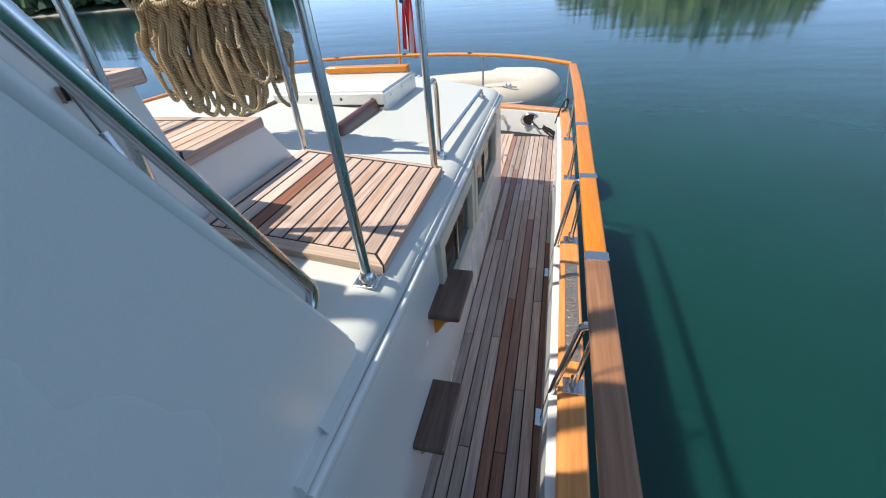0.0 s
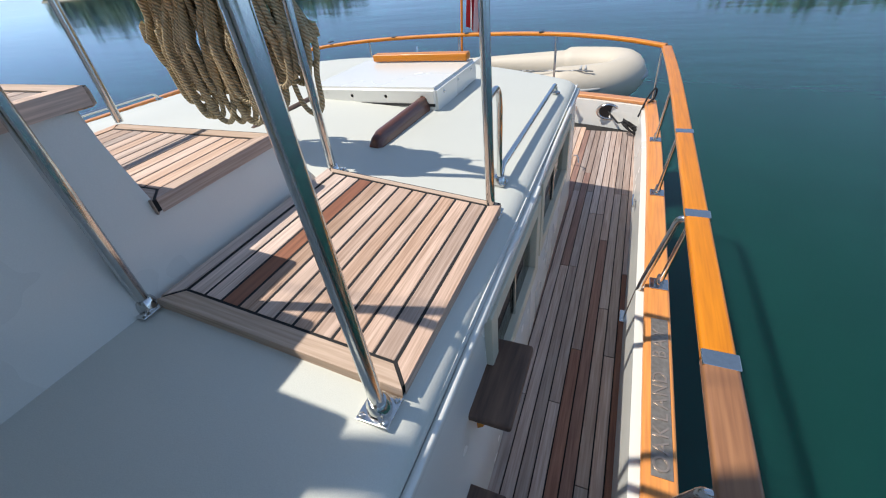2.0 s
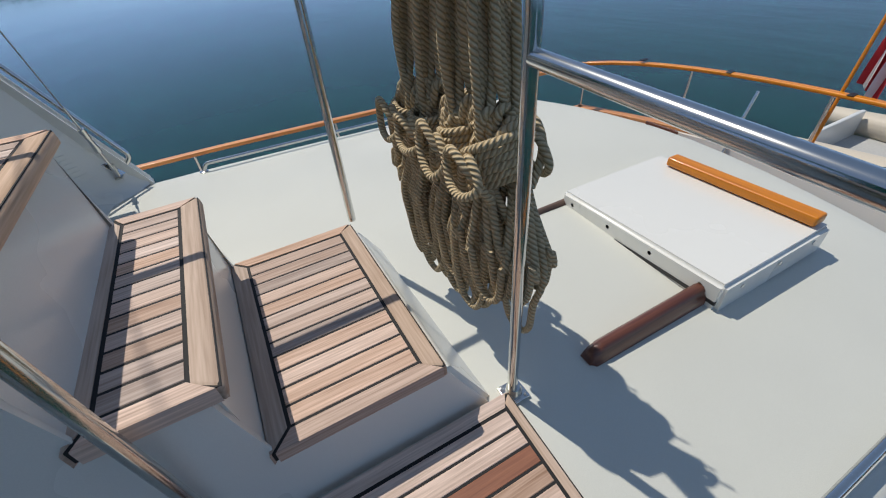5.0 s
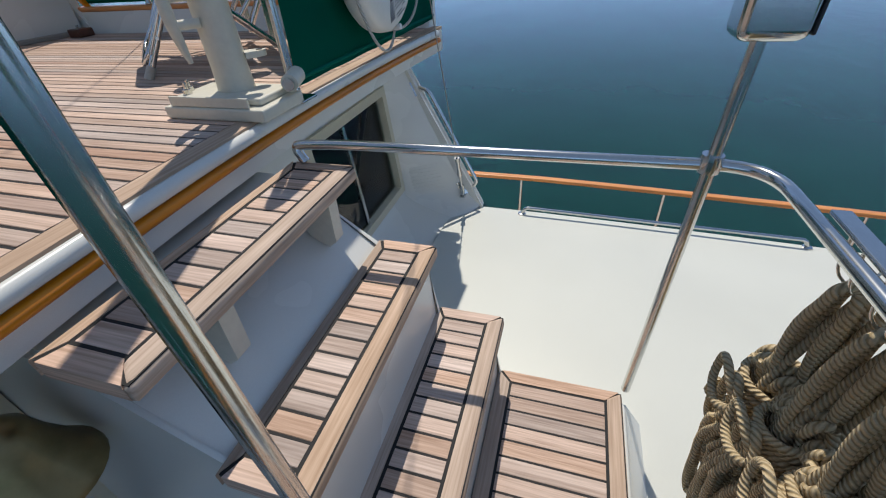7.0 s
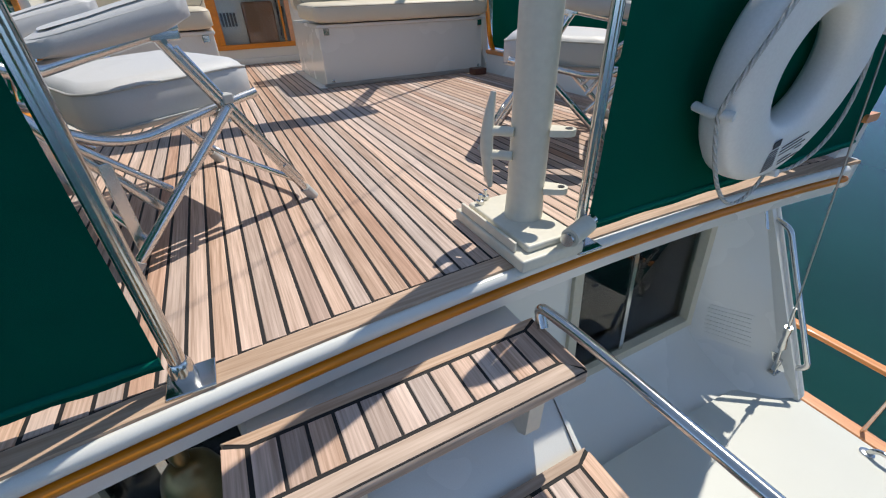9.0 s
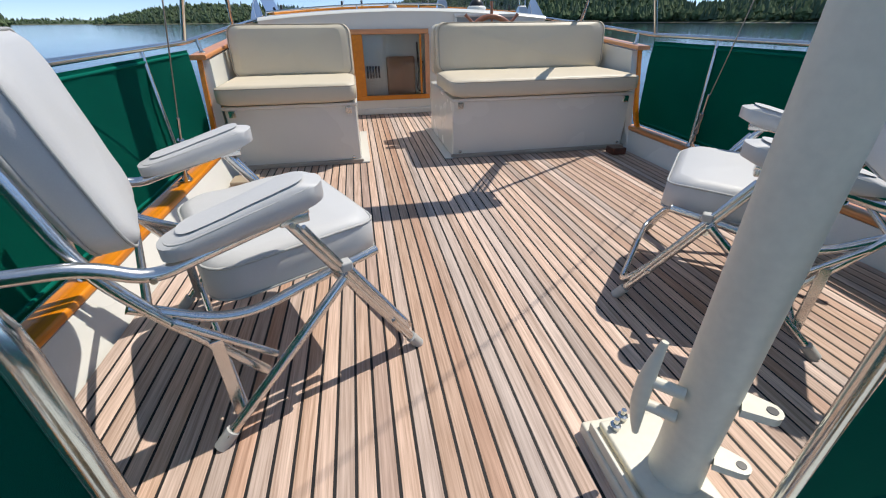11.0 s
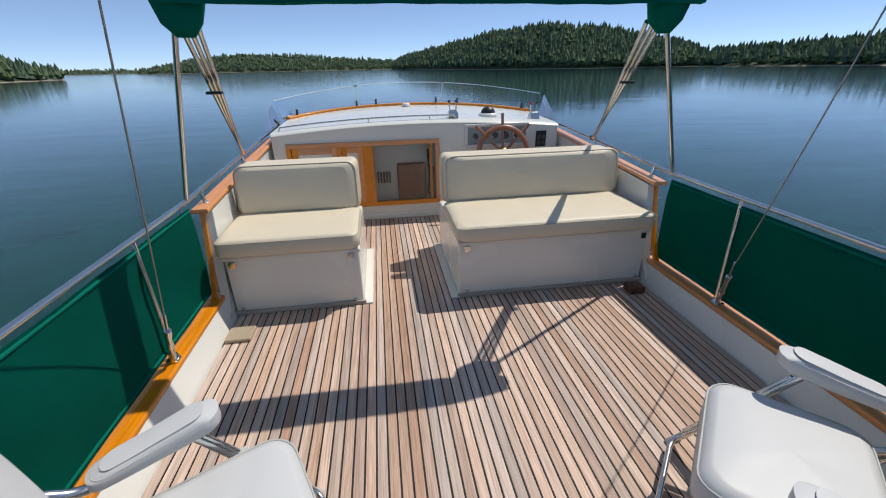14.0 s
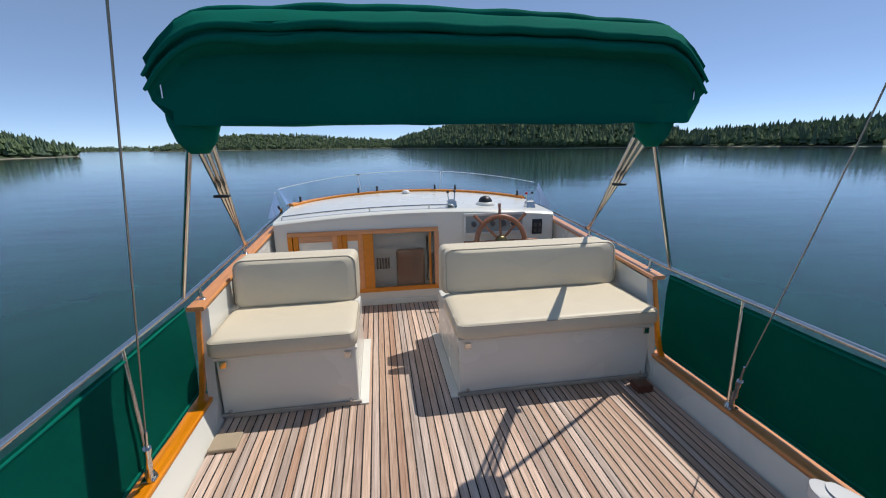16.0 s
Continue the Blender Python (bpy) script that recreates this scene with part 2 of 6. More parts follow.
def box(lo, hi, bevel=0.0, seg=2, bm=None, turn=None):
    bm = bm or bmesh.new()
    lo, hi = Vector(lo), Vector(hi)
    g = bmesh.ops.create_cube(bm, size=1)["verts"]
    m = Matrix.Translation((lo + hi) / 2) @ Matrix.Diagonal((*(hi - lo), 1))
    bmesh.ops.transform(bm, matrix=m, verts=g)
    if bevel:
        edges = list({e for v in g for e in v.link_edges})
        r = bmesh.ops.bevel(bm, geom=edges, offset=bevel, segments=seg, affect="EDGES", profile=0.5)
        g = r["verts"]
    if turn:
        vs = list({v for v in g if v.is_valid})
        bmesh.ops.transform(bm, matrix=turn, verts=vs if bevel == 0 else bm.verts)
    return bm


def fillet(pts, r, n=6):
    """A polyline with its corners rounded."""
    pts = [Vector(p) for p in pts]
    out = [pts[0]]
    for a, b, c in zip(pts, pts[1:], pts[2:]):
        u, w = (a - b), (c - b)
        d = min(r, u.length * 0.49, w.length * 0.49)
        p, q = b + u.normalized() * d, b + w.normalized() * d
        for k in range(n + 1):
            t = k / n
            out.append(p * (1 - t) ** 2 + b * 2 * t * (1 - t) + q * t * t)
    return out + [pts[-1]]


def tube(pts, r, seg=10, bm=None, closed=False, taper=None):
    """A round bar along a line, with its length and turn kept in the UVs."""
    bm = bm or bmesh.new()
    uv = bm.loops.layers.uv.verify()
    pts = [Vector(p) for p in pts]
    pts = [p for k, p in enumerate(pts) if k == 0 or (p - pts[k - 1]).length > 1e-5]
    n = len(pts)
    up, rings, run, side = None, [], [0.0], None
    for k, p in enumerate(pts):
        a, b = (pts[k - 1] if k or closed else p), (pts[(k + 1) % n] if k < n - 1 or closed else p)
        t = (b - a).normalized()
        if side is None:
            side = t.orthogonal().normalized()
        side = (side - t * side.dot(t)).normalized()
        up = t.cross(side)
        rad = r if taper is None else r * taper(k / max(1, n - 1))
        rings.append([bm.verts.new(p + rad * (math.cos(x) * side + math.sin(x) * up)) for x in [2 * math.pi * j / seg for j in range(seg)]])
        if k:
            run.append(run[-1] + (p - pts[k - 1]).length)
    pairs = list(range(n - 1)) + ([n - 1] if closed else [])
    for k in pairs:
        k2 = (k + 1) % n
        v0, v1 = run[k], run[k2] if k2 else run[k] + (pts[0] - pts[k]).length
        for j in range(seg):
            j2 = (j + 1) % seg
            f = bm.faces.new((rings[k][j], rings[k][j2], rings[k2][j2], rings[k2][j]))
            for l, (u, v) in zip(f.loops, ((j, v0), (j + 1, v0), (j + 1, v1), (j, v1))):
                l[uv].uv = (u / seg, v)
    if not closed:
        bm.faces.new(rings[0][::-1])
        bm.faces.new(rings[-1])
    return bm


def loft(rows, bm=None, close=False, cap=False):
    """A skin through rows of points."""
    bm = bm or bmesh.new()
    vs = [[bm.verts.new(p) for p in row] for row in rows]
    for a, b in zip(vs, vs[1:]):
        m = len(a)
        for j in range(m if close else m - 1):
            bm.faces.new((a[j], a[(j + 1) % m], b[(j + 1) % m], b[j]))
    if cap:
        bm.faces.new(vs[0][::-1])
        bm.faces.new(vs[-1])
    return bm


def sweep(line, profile):
    """A closed profile (across, up) carried along a level line; ends are capped."""
    line = [Vector(p) for p in line]
    rows = []
    for k, p in enumerate(line):
        t = (line[min(k + 1, len(line) - 1)] - line[max(k - 1, 0)])
        side = Vector((t.y, -t.x, 0)).normalized()
        rows.append([p + side * a + Vector((0, 0, b)) for a, b in profile])
    return loft(rows, close=True, cap=True)


def rounded(w, h, r=0.01, n=3):
    """A rounded rectangle as a profile, centred across, from 0 up."""
    out = []
    for cx, cy, a0 in ((w / 2 - r, r, -90), (w / 2 - r, h - r, 0), (-w / 2 + r, h - r, 90), (-w / 2 + r, r, 180)):
        out += [(cx + r * math.cos(radians(a0 + 90 * k / n)), cy + r * math.sin(radians(a0 + 90 * k / n))) for k in range(n + 1)]
    return out


def lathe(profile, seg=24, bm=None, at=(0, 0, 0)):
    bm = bm or bmesh.new()
    rows = [[Vector(at) + Vector((r * math.cos(2 * math.pi * j / seg), r * math.sin(2 * math.pi * j / seg), z)) for j in range(seg)] for r, z in profile]
    return loft(rows, bm, close=True, cap=True)


PLANKS = {}


def plank(parent, w, l, h, at, material, rz=0.0, name="plank", bevel=0.0012):
    """A board of its own, lengthwise along y, lying with its top at the given height."""
    key = (round(w, 3), round(l, 3), round(h, 3), material.name)
    if key not in PLANKS:
        a, b, c = w / 2, l / 2, bevel
        rows = [[(-a, y, -h), (-a, y, -c), (-a + c, y, 0), (a - c, y, 0), (a, y, -c), (a, y, -h)] for y in (-b, b)]
        PLANKS[key] = finish(loft(rows, close=True, cap=True), False)
        PLANKS[key].materials.append(material)
        PLANKS[key].name = name
    ob = new(name, PLANKS[key])
    ob.parent = parent
    ob.matrix_basis = pose(*at, 0, 0, rz)
    return ob


def foot_plate(parent, at, size=0.07, name="base_plate"):
    x, y, z = at
    bm = box((x - size / 2, y - size / 2, z), (x + size / 2, y + size / 2, z + 0.006), 0.002)
    lathe([(0.024, 0.006), (0.022, 0.02), (0.017, 0.03)], 14, bm, at)
    for sx in (-1, 1):
        for sy in (-1, 1):
            lathe([(0.006, 0.006), (0.006, 0.009), (0.003, 0.0105)], 8, bm, (x + sx * size * 0.36, y + sy * size * 0.36, z))
    return part(name, bm, STEEL, parent)


# ---- water ----
WATER_Z = -3.5
bm = bmesh.new()
bmesh.ops.create_grid(bm, x_segments=8, y_segments=8, size=4500)
bmesh.ops.translate(bm, verts=bm.verts, vec=(0, 0, WATER_Z))
solo("water", bm, water, "calm dark green bay water with faint ripples", "water", "structure")

# ---- hull, bulwark, aft deck ----
def port_x(y):
    return -2.03 if y > -3 else -2.03 + 0.03 * ((-3 - y) / 1.4) ** 2


def stbd_x(y):
    return 2.32 if y > -0.6 else 2.32 - 0.27 * ((-0.6 - y) / 3.8) ** 1.2


def transom_y(x):
    return -4.42 - 0.42 * (1 - (x / 2.03) ** 2)


PORT = [(port_x(y), y) for y in [3.0 - 7.4 * k / 20 for k in range(21)]]
STBD = [(stbd_x(y), y) for y in [-4.4 + 7.4 * k / 20 for k in range(21)]]
STERN = [(x, transom_y(x)) for x in [-2.0 + 4.04 * k / 16 for k in range(17)]]
BOW = [(2.2, 4.5), (1.7, 6.6), (0.9, 8.4), (0.15, 9.4), (-0.7, 8.4), (-1.5, 6.6), (-1.95, 4.5)]
RING = PORT + STERN[1:-1] + STBD + BOW
CAP_Z, DECK_Z = -1.77, -2.02


def inset(ring, d):
    pts = [Vector((x, y, 0)) for x, y in ring]
    n, out = len(pts), []
    for k in range(n):
        t = (pts[(k + 1) % n] - pts[k - 1]).normalized()
        out.append(pts[k] + Vector((-t.y, t.x, 0)) * d)
    return out


inner = inset(RING, 0.115)
outer = inset(RING, -0.01)
low = inset(RING, 0.12)
hull = thing("hull", "white motor yacht hull with raised bulwark around the decks", "boat hull", kind="structure")
part("hull_side", loft([[(p.x, p.y, CAP_Z - 0.03) for p in outer], [(p.x, p.y, -2.4) for p in outer], [(p.x, p.y, -3.7) for p in low]], close=True), GELCOAT, hull)
part("bulwark", loft([[(p.x, p.y, CAP_Z - 0.03) for p in inset(RING, 0.0)], [(p.x, p.y, CAP_Z - 0.03) for p in inner], [(p.x, p.y, DECK_Z - 0.02) for p in inset(RING, 0.135)]], close=True), GELCOAT, hull)
bm = bmesh.new()
bm.faces.new([bm.verts.new((p.x, p.y, DECK_Z - 0.012)) for p in inset(RING, 0.12)])
solo("floor_main_deck", bm, CAULK, "teak laid side and aft deck with black caulked seams", "deck", "structure")
deck_floor = bpy.data.objects["floor_main_deck"]


def capping(name, line, w, h, z, material, parent, label=""):
    return part(name, sweep([(x, y, z) for x, y in line], rounded(w, h, 0.012)), material, parent, label)


cap = thing("cap_rail", "varnished wooden capping on top of the bulwark", "rail", kind="structure")
capping("port_capping", [(x + 0.035, y) for x, y in PORT], 0.10, 0.035, CAP_Z - 0.03, VARNISH, cap)
capping("stern_capping", [(x, y + 0.035) for x, y in STERN], 0.10, 0.035, CAP_Z - 0.03, VARNISH_X, cap)
capping("starboard_capping", [(x - 0.035, y) for x, y in STBD], 0.10, 0.035, CAP_Z - 0.03, VARNISH, cap)

RAIL_Z = -1.345
guard = thing("guard_rail", "varnished wooden guard rail on stainless stanchions round the deck", "railing")
PR = [(port_x(y) - 0.005, y) for y in [-1.07 - 3.33 * k / 12 for k in range(13)]]
PG = [(port_x(y) - 0.005, y) for y in [3.0 - 4.06 * k / 8 for k in range(9)]]
part("wooden_rail", sweep([(x, y, RAIL_Z) for x, y in PR], rounded(0.075, 0.035, 0.012)), VARNISH, guard, "glossy orange varnished rail")
part("gate_rail", sweep([(x, y, RAIL_Z) for x, y in PG], rounded(0.078, 0.035, 0.012)), RAIL_TEAK, guard, "brown worn teak rail section")
part("wooden_rail", sweep([(x, y - 0.01, RAIL_Z + 0.08 * (1 - (x / 2.05) ** 4)) for x, y in STERN], rounded(0.065, 0.032, 0.012)), VARNISH_X, guard)
part("wooden_rail", sweep([(x, y, RAIL_Z) for x, y in STBD], rounded(0.065, 0.032, 0.012)), VARNISH, guard)
for x, y in ((-2.035, -1.72), (-2.035, -2.5), (-2.035, -1.06)):
    part("joint_plate", box((x - 0.04, y - 0.024, RAIL_Z + 0.028), (x + 0.04, y + 0.024, RAIL_Z + 0.0375), 0.003), STEEL, guard)
for x in (-0.9, -0.1, 0.75, 1.5):
    y = transom_y(x) - 0.01
    part("joint_plate", box((x - 0.022, y - 0.035, RAIL_Z + 0.108), (x + 0.022, y + 0.035, RAIL_Z + 0.116), 0.003), BLACK, guard)


def stanchion(x, y, dx=0.0, dy=0.0):
    part("stanchion", tube([(x + 0.03, y, CAP_Z), (x + 0.005 + dx, y + dy, RAIL_Z + 0.005)], 0.0115), STEEL, guard)
    part("stanchion_foot", box((x - 0.008, y - 0.035, CAP_Z + 0.004), (x + 0.068, y + 0.035, CAP_Z + 0.014), 0.004), STEEL, guard)
    part("stanchion_socket", lathe([(0.02, 0), (0.017, 0.02), (0.0135, 0.045)], 12, None, (x + 0.03, y, CAP_Z + 0.012)), STEEL, guard)


for y in (-2.69, -3.5, 0.9, 2.2):
    stanchion(port_x(y), y, 0, 0.12 if y > -4 else 0)
for y, y2 in ((-1.85, -1.72), (-0.86, -0.74)):
    stanchion(port_x(y), y, 0, y2 - y)
    part("gate_brace", tube(fillet([(-1.905, y - 0.02, DECK_Z), (-1.93, y + 0.02, -1.75), (-1.985, y2 - 0.01, RAIL_Z + 0.002), (-2.03, y2 + 0.0, RAIL_Z + 0.005)], 0.07), 0.0125), STEEL, guard)
    part("brace_foot", box((-1.935, y - 0.06, DECK_Z), (-1.875, y + 0.02, DECK_Z + 0.008), 0.003), STEEL, guard)
for x in (-1.98, -1.05, 0.0, 1.05, 2.03):
    y = transom_y(x) + 0.02
    part("stanchion", tube([(x, y, CAP_Z), (x, y - 0.02, RAIL_Z + 0.08 * (1 - (x / 2.05) ** 4))], 0.0115), STEEL, guard)
for y in (-3.0, -1.7, -0.55, 0.6, 1.8):
    part("stanchion", tube([(stbd_x(y) - 0.03, y, CAP_Z), (stbd_x(y), y, RAIL_Z)], 0.0115), STEEL, guard)

# ---- house (saloon) under the flybridge ----
def bulk_y(z):
    return -0.37 + 0.51 * (z + 1.1)


def roof_z(x, y):
    k = (-0.4 - y) / 2.6
    return -1.03 - 0.10 * (x / 1.42) ** 2 - (0.035 + 0.02 * abs(x)) * max(0, k) ** 1.5


house = thing("deckhouse", "white fibreglass deckhouse with a raked aft bulkhead", "deckhouse", kind="structure")
HX = 1.46
WY0, WY1, SZ0, SZ1 = 0.42, 4.8, -1.42, -0.3
for s in (-1, 1):
    for poly in ([(bulk_y(-1.12), -1.12), (-0.25, DECK_Z), (WY0, DECK_Z), (WY0, -0.1), (bulk_y(-0.1), -0.1)],
                 [(WY0, DECK_Z), (WY1, DECK_Z), (WY1, SZ0), (WY0, SZ0)], [(WY0, SZ1), (WY1, SZ1), (WY1, -0.1), (WY0, -0.1)],
                 [(WY1, DECK_Z), (5.5, DECK_Z), (5.4, -0.1), (WY1, -0.1)]):
        bm = loft([[(s * (HX - d + 0.012 * (-0.1 - z)), y, z) for y, z in poly] for d in (0, 0.05)], close=True, cap=True)
        part("side_wall", bm, GELCOAT, house, smooth=False)
    pane = part("side_glass", box((s * HX - 0.03, WY0, SZ0), (s * HX - 0.025, WY1, SZ1)), PANE, house, smooth=False)
    pane.visible_shadow = False
    part("edge_round", tube([(s * (HX - 0.004), bulk_y(z) + 0.004, z) for z in (-1.1, -0.1)], 0.014, 10), GELCOAT, house)
bm = box((-1.46, 5.4, DECK_Z), (1.46, 5.45, -0.1))
part("front_wall", bm, GELCOAT, house)


def wall_y(x, z):
    """The aft bulkhead: nearly upright round the windows, curving into the roof, swept aft into wings at its outer edges."""
    i = 0.17 + 0.08 * (z + 0.26) - 0.30 * (max(0, -0.93 - z) / 0.17) ** 2
    k = min(1, max(0, (abs(x) - 1.24) / 0.215))
    return i * (1 - k) + bulk_y(z) * k


def raked(x0, x1, z0, z1, t0, t1, bevel=0.004):
    """A panel in the bulkhead's surface, from t0 to t1 in front of it (aft is plus)."""
    nx, nz = max(1, round((x1 - x0) / 0.06)), max(1, round((z1 - z0) / 0.04))
    bm = bmesh.new()
    grid = [[[bm.verts.new((x0 + (x1 - x0) * i / nx, wall_y(x0 + (x1 - x0) * i / nx, z0 + (z1 - z0) * j / nz) - t, z0 + (z1 - z0) * j / nz)) for i in range(nx + 1)] for j in range(nz + 1)] for t in (t0, t1)]
    for g in grid:
        for j in range(nz):
            for i in range(nx):
                bm.faces.new((g[j][i], g[j][i + 1], g[j + 1][i + 1], g[j + 1][i]))
    a, b = grid
    for j in range(nz):
        for i in (0, nx):
            bm.faces.new((a[j][i], a[j + 1][i], b[j + 1][i], b[j][i]))
    for i in range(nx):
        for j in (0, nz):
            bm.faces.new((a[j][i], a[j][i + 1], b[j][i + 1], b[j][i]))
    return bm


WX0, WX1, WZ0, WZ1 = 0.36, 1.22, -0.93, -0.265
PX0, PX1 = -1.22, -0.80
for x0, x1, z0, z1 in ((-1.455, PX0, -1.12, -0.08), (PX0, PX1, -1.12, WZ0), (PX0, PX1, WZ1, -0.08), (PX1, WX0, -1.12, -0.08),
                       (WX0, WX1, -1.12, WZ0), (WX0, WX1, WZ1, -0.08), (WX1, 1.455, -1.12, -0.08)):
    part("bulkhead_panel", raked(x0, x1, z0, z1, -0.04, 0.0, 0), GELCOAT, house)


def raked_window(name, x0, x1, z0, z1, label):
    w = thing(name, label, "window", kind="structure")
    fr = 0.045
    for a, b, c, d in ((x0, x0 + fr, z0, z1), (x1 - fr, x1, z0, z1), (x0 + fr, x1 - fr, z0, z0 + fr), (x0 + fr, x1 - fr, z1 - fr, z1)):
        part("window_frame", raked(a, b, c, d, -0.035, 0.018, 0.005), FRAME_CREAM, w)
    mid = x0 + 0.42 * (x1 - x0)
    for a, b, t in ((x0 + fr, mid + 0.012, -0.008), (mid - 0.012, x1 - fr, -0.024)):
        pane = part("pane", raked(a, b, z0 + fr, z1 - fr, t - 0.004, t, 0), PANE, w, smooth=False)
        pane.visible_shadow = False
    part("mullion", raked(mid - 0.012, mid + 0.012, z0 + fr, z1 - fr, -0.02, -0.002, 0.003), STEEL, w)
    return w


raked_window("window_1", WX0, WX1, WZ0, WZ1, "sliding saloon window in a cream frame")
raked_window("window_2", PX0, PX1, WZ0, WZ1, "small saloon window in a cream frame behind the bell")
v = thing("air_vent", "white louvred air vent on the bulkhead", "vent")
part("vent_frame", raked(1.255, 1.375, -0.985, -0.795, 0, 0.005, 0.002), GELCOAT, v)
for k in range(7):
    z = -0.968 + 0.0235 * k
    part("louvre", raked(1.266, 1.364, z, z + 0.013, 0.004, 0.012, 0.002), GELCOAT, v)
# inside the saloon
part("saloon_floor", box((-1.40, -0.28, -2.0), (1.40, 5.38, -1.96)), TEAK, house)
tagged(part("saloon_settee", box((0.2, 0.5, -1.96), (1.25, 1.3, -1.42), 0.05, 3), CREAM), "cream upholstered saloon settee", "settee")
tagged(part("settee_back", box((0.2, 0.25, -1.96), (1.25, 0.48, -1.18), 0.05, 3), CREAM), "cream settee back cushion in the saloon", "cushion")
ring = thing("indoor_cushion", "white round cushion with an orange rim indoors", "cushion")
part("cushion_body", lathe([(0.0, 0), (0.12, 0), (0.135, 0.025), (0.135, 0.06), (0.12, 0.085), (0.0, 0.085)], 24), WHITE_CLOTH, ring)
part("cushion_rim", tube([(0.137 * math.cos(a), 0.137 * math.sin(a), 0.042) for a in [2 * math.pi * k / 32 for k in range(32)]], 0.010, closed=True), VARNISH, ring)
ring.matrix_basis = pose(0.92, 0.40, -1.035, 70, 0, -25)
tagged(part("window_curtain", loft([[(x, 0.255 + 0.018 * math.sin(x * 62) + 0.01 * math.sin(x * 21), z) for x in [0.90 + 0.33 * k / 24 for k in range(25)]] for z in (-0.17, -0.55, -0.98)]), WHITE_CLOTH), "grey white curtain drawn aside in the saloon window", "curtain")
for s in (-1, 1):
    g = thing("grab_rail", "bent stainless grab rail along the bulkhead edge", "grab rail", "bulkhead grab rails")
    pts = [(s * 1.44, bulk_y(-0.33), -0.33), (s * 1.445, bulk_y(-0.34) - 0.055, -0.35), (s * 1.445, bulk_y(-0.93) - 0.058, -0.945), (s * 1.44, bulk_y(-0.97), -0.985)]
    part("bar", tube(fillet(pts, 0.06), 0.0125, 12), STEEL, g)
    part("foot", raked(s * 1.43 - 0.024, s * 1.43 + 0.024, -1.025, -0.945, 0, 0.006, 0.002), STEEL, g)
    part("foot", raked(s * 1.43 - 0.024, s * 1.43 + 0.024, -0.375, -0.295, 0, 0.006, 0.002), STEEL, g)

# ---- aft cabin trunk ----
trunk = thing("aft_cabin", "white trunk cabin with a rounded roof edge", "cabin", kind="structure")
CX = [-1.49, -1.488, -1.475, -1.45, -1.41] + [-1.3 + 0.2 * k for k in range(14)] + [1.41, 1.45, 1.475, 1.488, 1.49]
DROP = {1.49: 0.05, 1.488: 0.034, 1.475: 0.016, 1.45: 0.005, 1.41: 0.0}
CY = [-0.2 - 0.2 * k for k in range(14)] + [-2.88, -2.95, -2.985, -3.0]
EDROP = {-2.95: 0.004, -2.985: 0.02, -3.0: 0.055}


def narrow(y):
    return 1.0 - 0.02 * max(0, (-0.6 - y) / 2.4)


rows = []
for y in CY:
    rows.append([(x * narrow(y), y + (0.10 * (1 - (x / 1.49) ** 2) if y < -2.8 else 0) * -1, roof_z(x, y) - DROP.get(round(abs(x), 3), 0) - EDROP.get(round(y, 3), 0)) for x in CX])
part("roof", loft(rows), NONSKID, trunk)
# walls with two window openings on the port side
WIN = ((-1.61, -0.98), (-2.50, -1.72))
WT, WB = -1.255, -1.59


def wall_x(y):
    return 1.49 * narrow(y)


def wall_piece(s, y0, y1, z0, z1, t=0.03):
    rows = []
    for d in (0, t):
        rows.append([(s * (wall_x(y) - d + 0.012 * (-1.15 - z)), y, z) for y, z in ((y0, z0), (y1, z0), (y1, z1 or topz(y1)), (y0, z1 or topz(y0)))])
    return loft(rows, close=True, cap=True)


def topz(y):
    return roof_z(1.47, y) - 0.035


for s in (-1, 1):
    cuts = [-3.0, -2.50, -1.72, -1.61, -0.98, -0.1]
    for y0, y1 in zip(cuts, cuts[1:]):
        if (y0, y1) in WIN:
            part("side_wall", wall_piece(s, y0, y1, WT, None), GELCOAT, trunk, smooth=False)
            part("side_wall", wall_piece(s, y0, y1, DECK_Z, WB), GELCOAT, trunk, smooth=False)
        else:
            part("side_wall", wall_piece(s, y0, y1, DECK_Z, None), GELCOAT, trunk, smooth=False)
    line = [(s * (wall_x(y) + 0.008), y, topz(y) - 0.05) for y in [-0.1 - 0.29 * k for k in range(11)]]
    part("roof_edge_moulding", sweep(line, rounded(0.018, 0.03, 0.008)), GELCOAT, trunk)
aft = [(x, -3.0 - 0.1 * (1 - (x / 1.49) ** 2)) for x in [-1.46 + 2.92 * k / 12 for k in range(13)]]
part("aft_wall", loft([[(x, y, roof_z(x, -3.0) - 0.05) for x, y in aft], [(x, y - 0.02, DECK_Z) for x, y in aft]]), GELCOAT, trunk)
part("cabin_floor", box((-1.4, -2.95, -2.6), (1.4, -0.1, -2.55)), TEAK, trunk)
